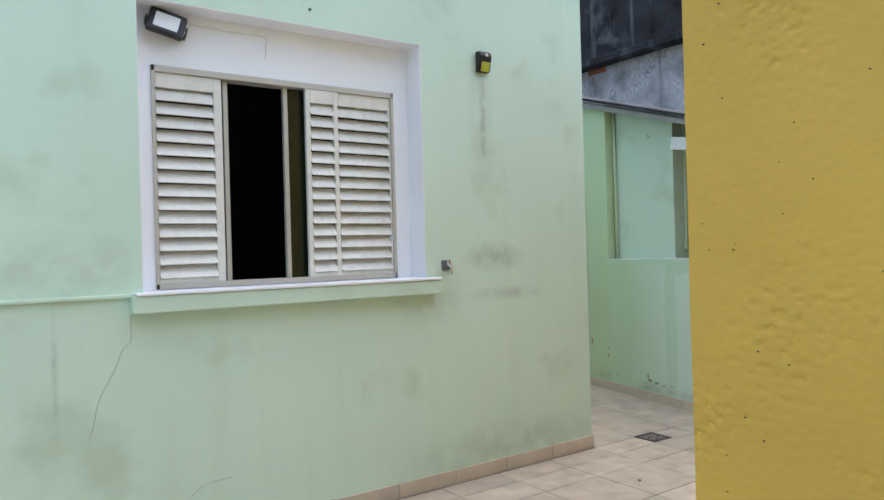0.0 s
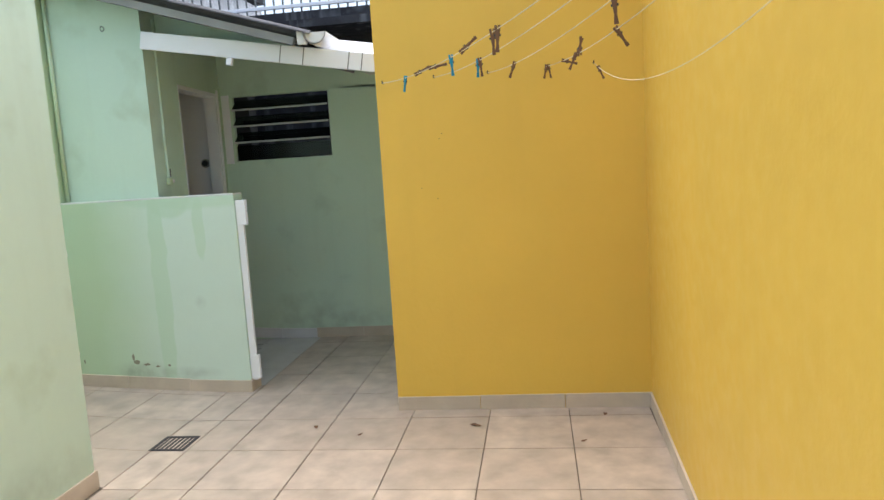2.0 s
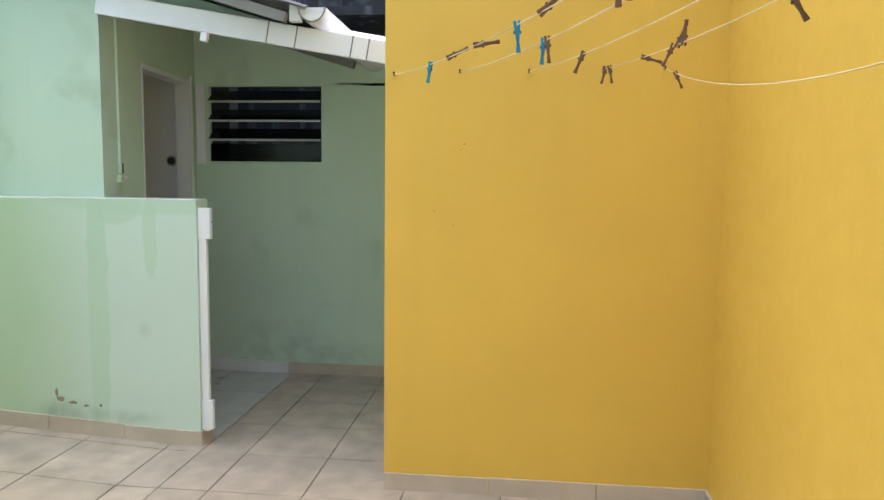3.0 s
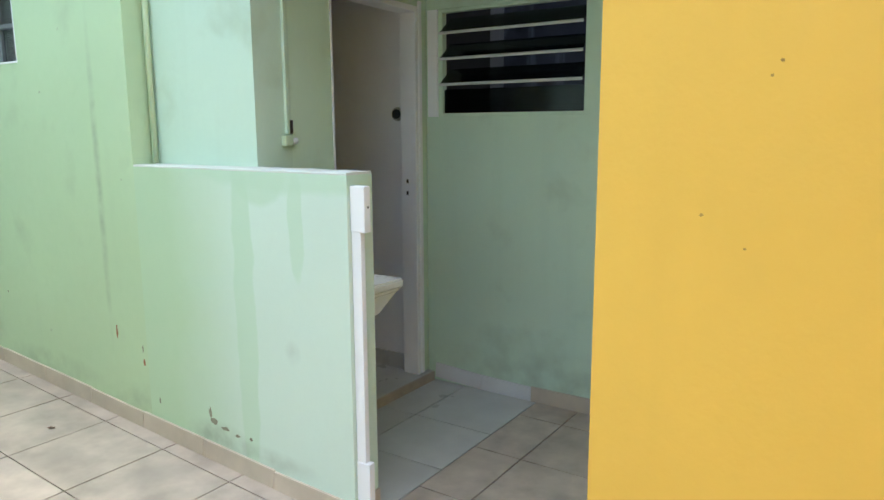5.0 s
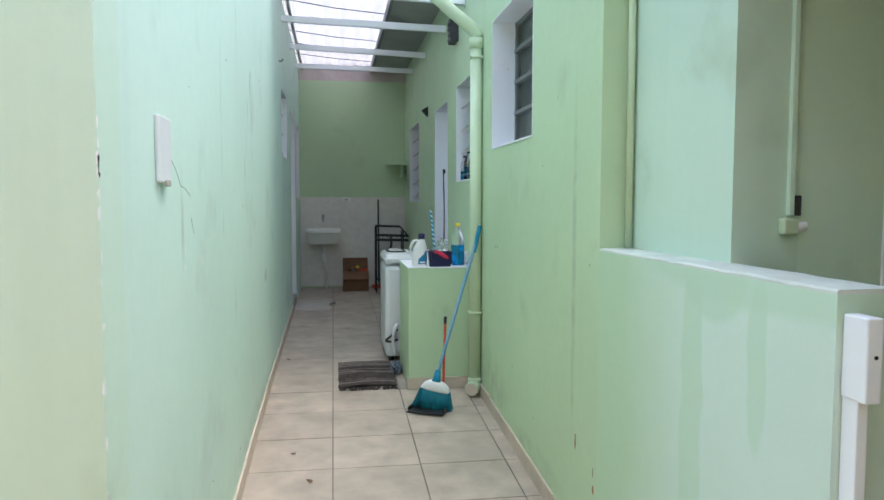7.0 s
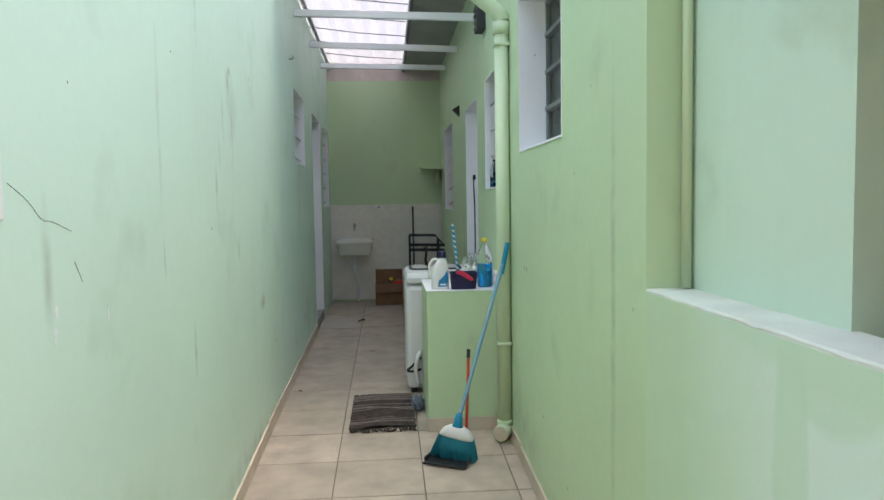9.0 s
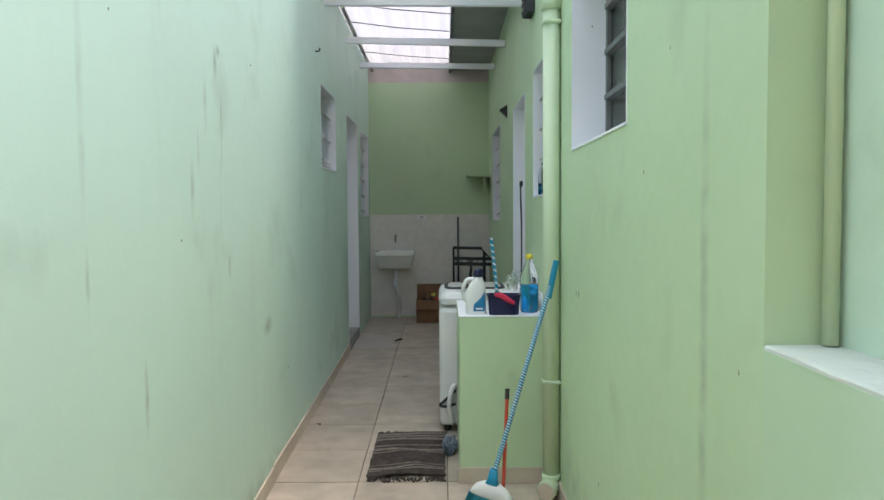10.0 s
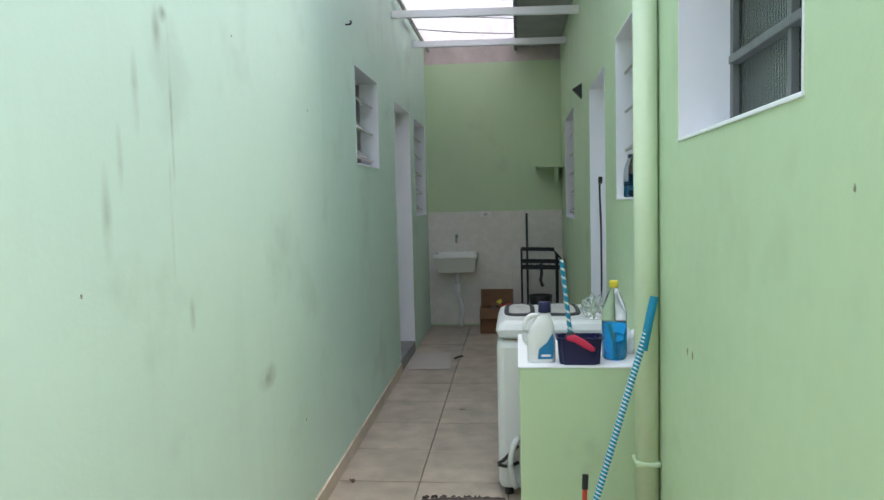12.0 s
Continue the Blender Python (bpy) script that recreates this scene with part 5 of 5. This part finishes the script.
part("stick", rod(bmesh.new(), (5.06, 12.48, gz(12.5)), (5.06, YF - 0.018, 1.60), 0.012), material("dark_green_stick", (0.03, 0.05, 0.04), 0.5), t)
part("head", boxed(4.96, 5.16, 12.42, 12.53, gz(12.45), gz(12.45) + 0.05, 0.01), RED, t, "red brush head")
t = thing("floor_mat", "thin pale greyish mat on the tiles", "mat")
bm = boxed(-0.18, 0.18, -0.31, 0.31, 0, 0.006, 0.002, m=Matrix.Translation((4.17, 10.98, gz(10.98) + 0.003)) @ pose(0, 0, 0, 1.1, 0, 3))
part("cloth", bm, material("pale_grey_cloth", (0.50, 0.46, 0.43), 0.9, spread=0.1, grain=90), t)
part("fold", tube(bmesh.new(), smooth_pts([(4.38, 11.0, gz(11.0) + 0.02), (4.42, 11.06, gz(11.0) + 0.024), (4.44, 11.1, gz(11.1) + 0.016)], 4), 0.009, 6), IRON, t)

# ---- washing lines and pegs ----
ANCHOR = Vector((1.326, 1.148, 1.99))
ENDS = [(2.555, 2.0), (2.25, 2.01), (1.935, 2.01), (1.605, 2.02), (1.335, 2.02)]
SAGS = [0.10, 0.09, 0.085, 0.085, 0.245]


def line_point(k, x):
    """The point of one washing line that lies at x."""
    f = (XY - 0.015 - x) / (XY - 0.015 - ANCHOR.x)
    p = Vector((XY - 0.015, *ENDS[k])).lerp(ANCHOR, f)
    p.z -= SAGS[k] * 4 * f * (1 - f)
    return p


for k in range(5):
    t = thing("washing_line", "thin cream nylon washing line tied to wall hooks", "washing line", "washing lines")
    part("cord", tube(bmesh.new(), [line_point(k, ANCHOR.x + (XY - 0.015 - ANCHOR.x) * i / 24) for i in range(25)], 0.002, 6), ROPE, t)
    part("hook", tube(bmesh.new(), smooth_pts([(XY, *ENDS[k]), (XY - 0.02, ENDS[k][0], ENDS[k][1]), (XY - 0.025, ENDS[k][0], ENDS[k][1] + 0.012)], 3), 0.004, 6), IRON, t)


def peg(mat_, at, spread=6.0):
    t = thing("clothes_peg", "weathered wooden clothes peg on the line" if mat_ is WOOD else "blue plastic clothes peg on the line", "clothes peg", "clothes pegs", at=at)
    for s in (-1, 1):
        bm = bmesh.new()
        box(bm, s * 0.001, s * 0.009, -0.005, 0.005, -0.075, 0.012, 0.0015, m=pose(0, 0, 0, 0, s * spread, 0))
        part("leg", bm, mat_, t)
    part("spring", tube(bmesh.new(), [(-0.011, 0, -0.02), (0.011, 0, -0.02)], 0.004, 6), IRON, t)
    return t


for k, x, lean, blue in ((0, 4.35, -10, 1), (0, 4.10, 115, 0), (0, 3.82, 98, 0), (0, 3.51, 4, 1), (0, 3.36, 130, 0), (0, 3.035, 2, 0), (0, 2.987, -3, 0), (1, 3.86, -4, 1), (1, 3.83, 6, 0),
                         (2, 4.205, -24, 0), (2, 2.806, 4, 0), (3, 4.97, -15, 0), (3, 4.90, 10, 0), (3, 4.40, 72, 0), (3, 4.09, -25, 0), (3, 4.04, 160, 0), (3, 3.99, 175, 0), (3, 3.341, 33, 0), (4, 4.83, 24, 0)):
    peg(BLUE if blue else WOOD, Matrix.Translation(line_point(k, x)) @ Euler((0, radians(lean), radians(80 + 12 * math.sin(x * 40)))).to_matrix().to_4x4() @ Matrix.Scale(0.9, 4))
# ---- the neighbour's house beyond the roofs ----
nb = thing("neighbour_house", "grey weathered neighbouring house with black parapet", "house")
part("wall", boxed(9.0, 14, 6.6, 16, 0, 4.55), BLOTCHED, nb, "blotched grey rendered wall")
bm = boxed(8.9, 14, 6.55, 16, 4.62, 7.0)
part("parapet", bm, SOOT, nb, "black weathered parapet")
part("ledge", boxed(8.75, 9.0, 6.5, 16, 4.50, 4.62, 0.02), SOOT, nb)
part("lower_roof", boxed(8.3, 9.4, -2, 8.5, 3.02, 3.10, m=Matrix.Rotation(0.0, 4, "X")), SOOT, nb, "dark lower roof edge")
part("terrace", boxed(9.0, 14, -4, 6.6, 0, 3.34), SOOT, nb, "dark stained terrace wall")
part("brick_patch", boxed(8.985, 9.0, 8.15, 8.52, 4.42, 4.50), material("bare_brick", (0.35, 0.13, 0.08), 0.9, spread=0.2), nb, "patch of bare brick")
rail = part("railing", boxed(9.05, 9.09, -4, 6.55, 3.40, 3.44, 0.004), WHITE, nb, "white metal terrace railing")
part("top_rail", boxed(9.05, 9.09, -4, 6.55, 5.2, 5.25, 0.004), WHITE, rail)
me = finish("bar", rod(bmesh.new(), (0, 0, 3.34), (0, 0, 5.2), 0.012, seg=6), STEEL)
for k in range(69):
    o = new("bar", me)
    o.parent = rail
    o.location = (9.07, -1.0 + k * 0.11, 0)

# ---- small litter ----
for x, y, r_ in ((4.75, 3.05, 0.02), (4.62, 2.75, 0.015), (3.6, 3.2, 0.018), (4.30, 6.05, 0.022), (4.65, 5.0, 0.014), (5.15, 5.45, 0.016), (4.05, 8.4, 0.024), (4.75, 2.1, 0.03), (4.5, 1.5, 0.014), (4.9, 1.35, 0.02), (4.55, 9.6, 0.016), (4.2, 6.4, 0.016)):
    bm = bmesh.new()
    ring = [bm.verts.new((r_ * (1.4 if k % 3 else 0.7) * math.cos(a), r_ * 0.6 * math.sin(a), 0.004 + 0.004 * (k % 2))) for k, a in enumerate(2 * math.pi * j / 9 for j in range(9))]
    c = bm.verts.new((0, 0, 0.009))
    for k in range(9):
        bm.faces.new((ring[k], ring[(k + 1) % 9], c))
    t = thing("dry_leaf", "small dark curled dry leaf on the tiles", "leaf", "dry leaves", at=pose(x, y, gz(y), 0, 0, random.uniform(0, 360)))
    part("blade", bm, WOOD, t)

# ---- skirting tiles ----


def skirting(name, a, b, off, height=0.085, mat_=SKIRT, step=0.45):
    """Skirting pieces from a to b on the ground, standing off a wall by their thickness towards off."""
    a, b, off = Vector(a), Vector(b), Vector(off)
    t = thing(name, "beige tile skirting along the wall", "baseboard", kind="structure")
    L = (b - a).length
    n = max(1, round(L / step))
    d = (b - a) / n
    ang = math.atan2(d.y, d.x)
    for k in range(n):
        p, q = a + d * k, a + d * (k + 1)
        zp, zq = gz(p.y), gz(q.y)
        m = Matrix.Translation((p.x, p.y, zp)) @ Matrix.Rotation(ang, 4, "Z") @ Matrix.Rotation(-math.atan2(zq - zp, d.length), 4, "Y")
        hh = height + random.uniform(-0.004, 0.004)
        th = 0.012 if (Matrix.Rotation(ang, 3, "Z") @ Vector((0, 1, 0))).dot(off.to_3d()) > 0 else -0.012
        part("skirting_tile", boxed(0.0015, d.length - 0.0015, min(0, th), max(0, th), -0.01, hh, 0.0015, m=m), mat_, t)
    return t


skirting("baseboard_house", (-3.0, YW), (XL + 0.012, YW), (0, -1))
skirting("baseboard_west", (XL, YW), (XL, 10.57), (1, 0))
skirting("baseboard_east", (XR, 3.725), (XR, 7.44), (-1, 0))
skirting("baseboard_parapet_end", (XR, 3.735), (XR + 0.147, 3.735), (0, -1))
skirting("baseboard_yellow_east", (XY, YY), (XY, 2.60), (-1, 0))
skirting("baseboard_yellow_south", (1.334, 1.146), (XY, YY), (0, 1))
skirting("baseboard_nook_pale", (XA, 3.735), (XA, 4.40), (-1, 0), 0.08, PLINTH, 0.33)
skirting("baseboard_nook", (XA, 1.1), (XA, 3.735), (-1, 0))

# ---- floor tiles ----
YJ = sorted([5.33 - 0.472 * k for k in range(16, 0, -1)] + [3.70] + [5.33 + 0.429 * k for k in range(6)])
while YJ[-1] < YF:
    YJ.append(YJ[-1] + 0.465)
shapes = {}
outer = bmesh.new()


def tile_mesh(w, d):
    key = (round(w, 3), round(d, 3))
    if key not in shapes:
        bm = bmesh.new()
        g, c = 0.0028, 0.0015
        lo = [bm.verts.new((x, y, -0.009)) for x, y in ((g, g), (w - g, g), (w - g, d - g), (g, d - g))]
        hi = [bm.verts.new((x, y, -0.001)) for x, y in ((g, g), (w - g, g), (w - g, d - g), (g, d - g))]
        tp = [bm.verts.new((x, y, 0)) for x, y in ((g + c, g + c), (w - g - c, g + c), (w - g - c, d - g - c), (g + c, d - g - c))]
        for p, q in ((lo, hi), (hi, tp)):
            for k in range(4):
                bm.faces.new((p[k], p[(k + 1) % 4], q[(k + 1) % 4], q[k]))
        bm.faces.new(tp)
        shapes[key] = {m.name: finish("floor_tile", bm.copy(), m) for m in (TILE, PALE_TILE)}
        bm.free()
    return shapes[key]


for j in range(len(YJ) - 1):
    ya, yb = max(YJ[j], -2.0), min(YJ[j + 1], YF)
    if yb - ya < 0.03:
        continue
    for i in range(-17, 7):
        xa, xb = 4.417 + 0.472 * i, 4.417 + 0.472 * (i + 1)
        xm, ym = (xa + xb) / 2, (ya + yb) / 2
        if ym > 4.35:
            lo_, hi_ = XL, XR
        elif ym > 3.70:
            lo_, hi_ = XL if ym > 3.95 else -3.0, XR + 0.145
        else:
            lo_, hi_ = -3.0, XA
        xa, xb = max(xa, lo_), min(xb, hi_)
        if xb - xa < 0.03 or (ym < 0.9 and xm > 1.3):
            continue
        yb2 = min(yb, YW) if xm < XL - 0.05 else yb
        if yb2 - ya < 0.02:
            continue
        me = tile_mesh(xb - xa, yb2 - ya)[TILE.name]
        s = math.atan2(gz(yb2) - gz(ya), yb2 - ya)
        place = Matrix.Translation((xa, ya, gz(ya) + random.uniform(-0.0008, 0.0008))) @ Matrix.Rotation(s, 4, "X")
        if xm < 1.2:
            before = len(outer.verts)
            outer.from_mesh(me)
            outer.verts.ensure_lookup_table()
            bmesh.ops.transform(outer, matrix=place, verts=outer.verts[before:])
        else:
            o = new("floor_tile", me)
            o.parent = floor
            o.matrix_basis = place
tagged(part("outer_tiles", outer, TILE, floor), kind="stuff")
# paler tiles laid in the nook
for xa, xb in ((XR + 0.147, 6.015), (6.015, 6.47), (6.47, XA)):
    for ya, yb in ((3.70, 4.18), (4.18, 4.415)):
        o = new("floor_tile", tile_mesh(xb - xa, yb - ya)[PALE_TILE.name])
        o.parent = floor
        o.matrix_basis = Matrix.Translation((xa, ya, -0.0005))
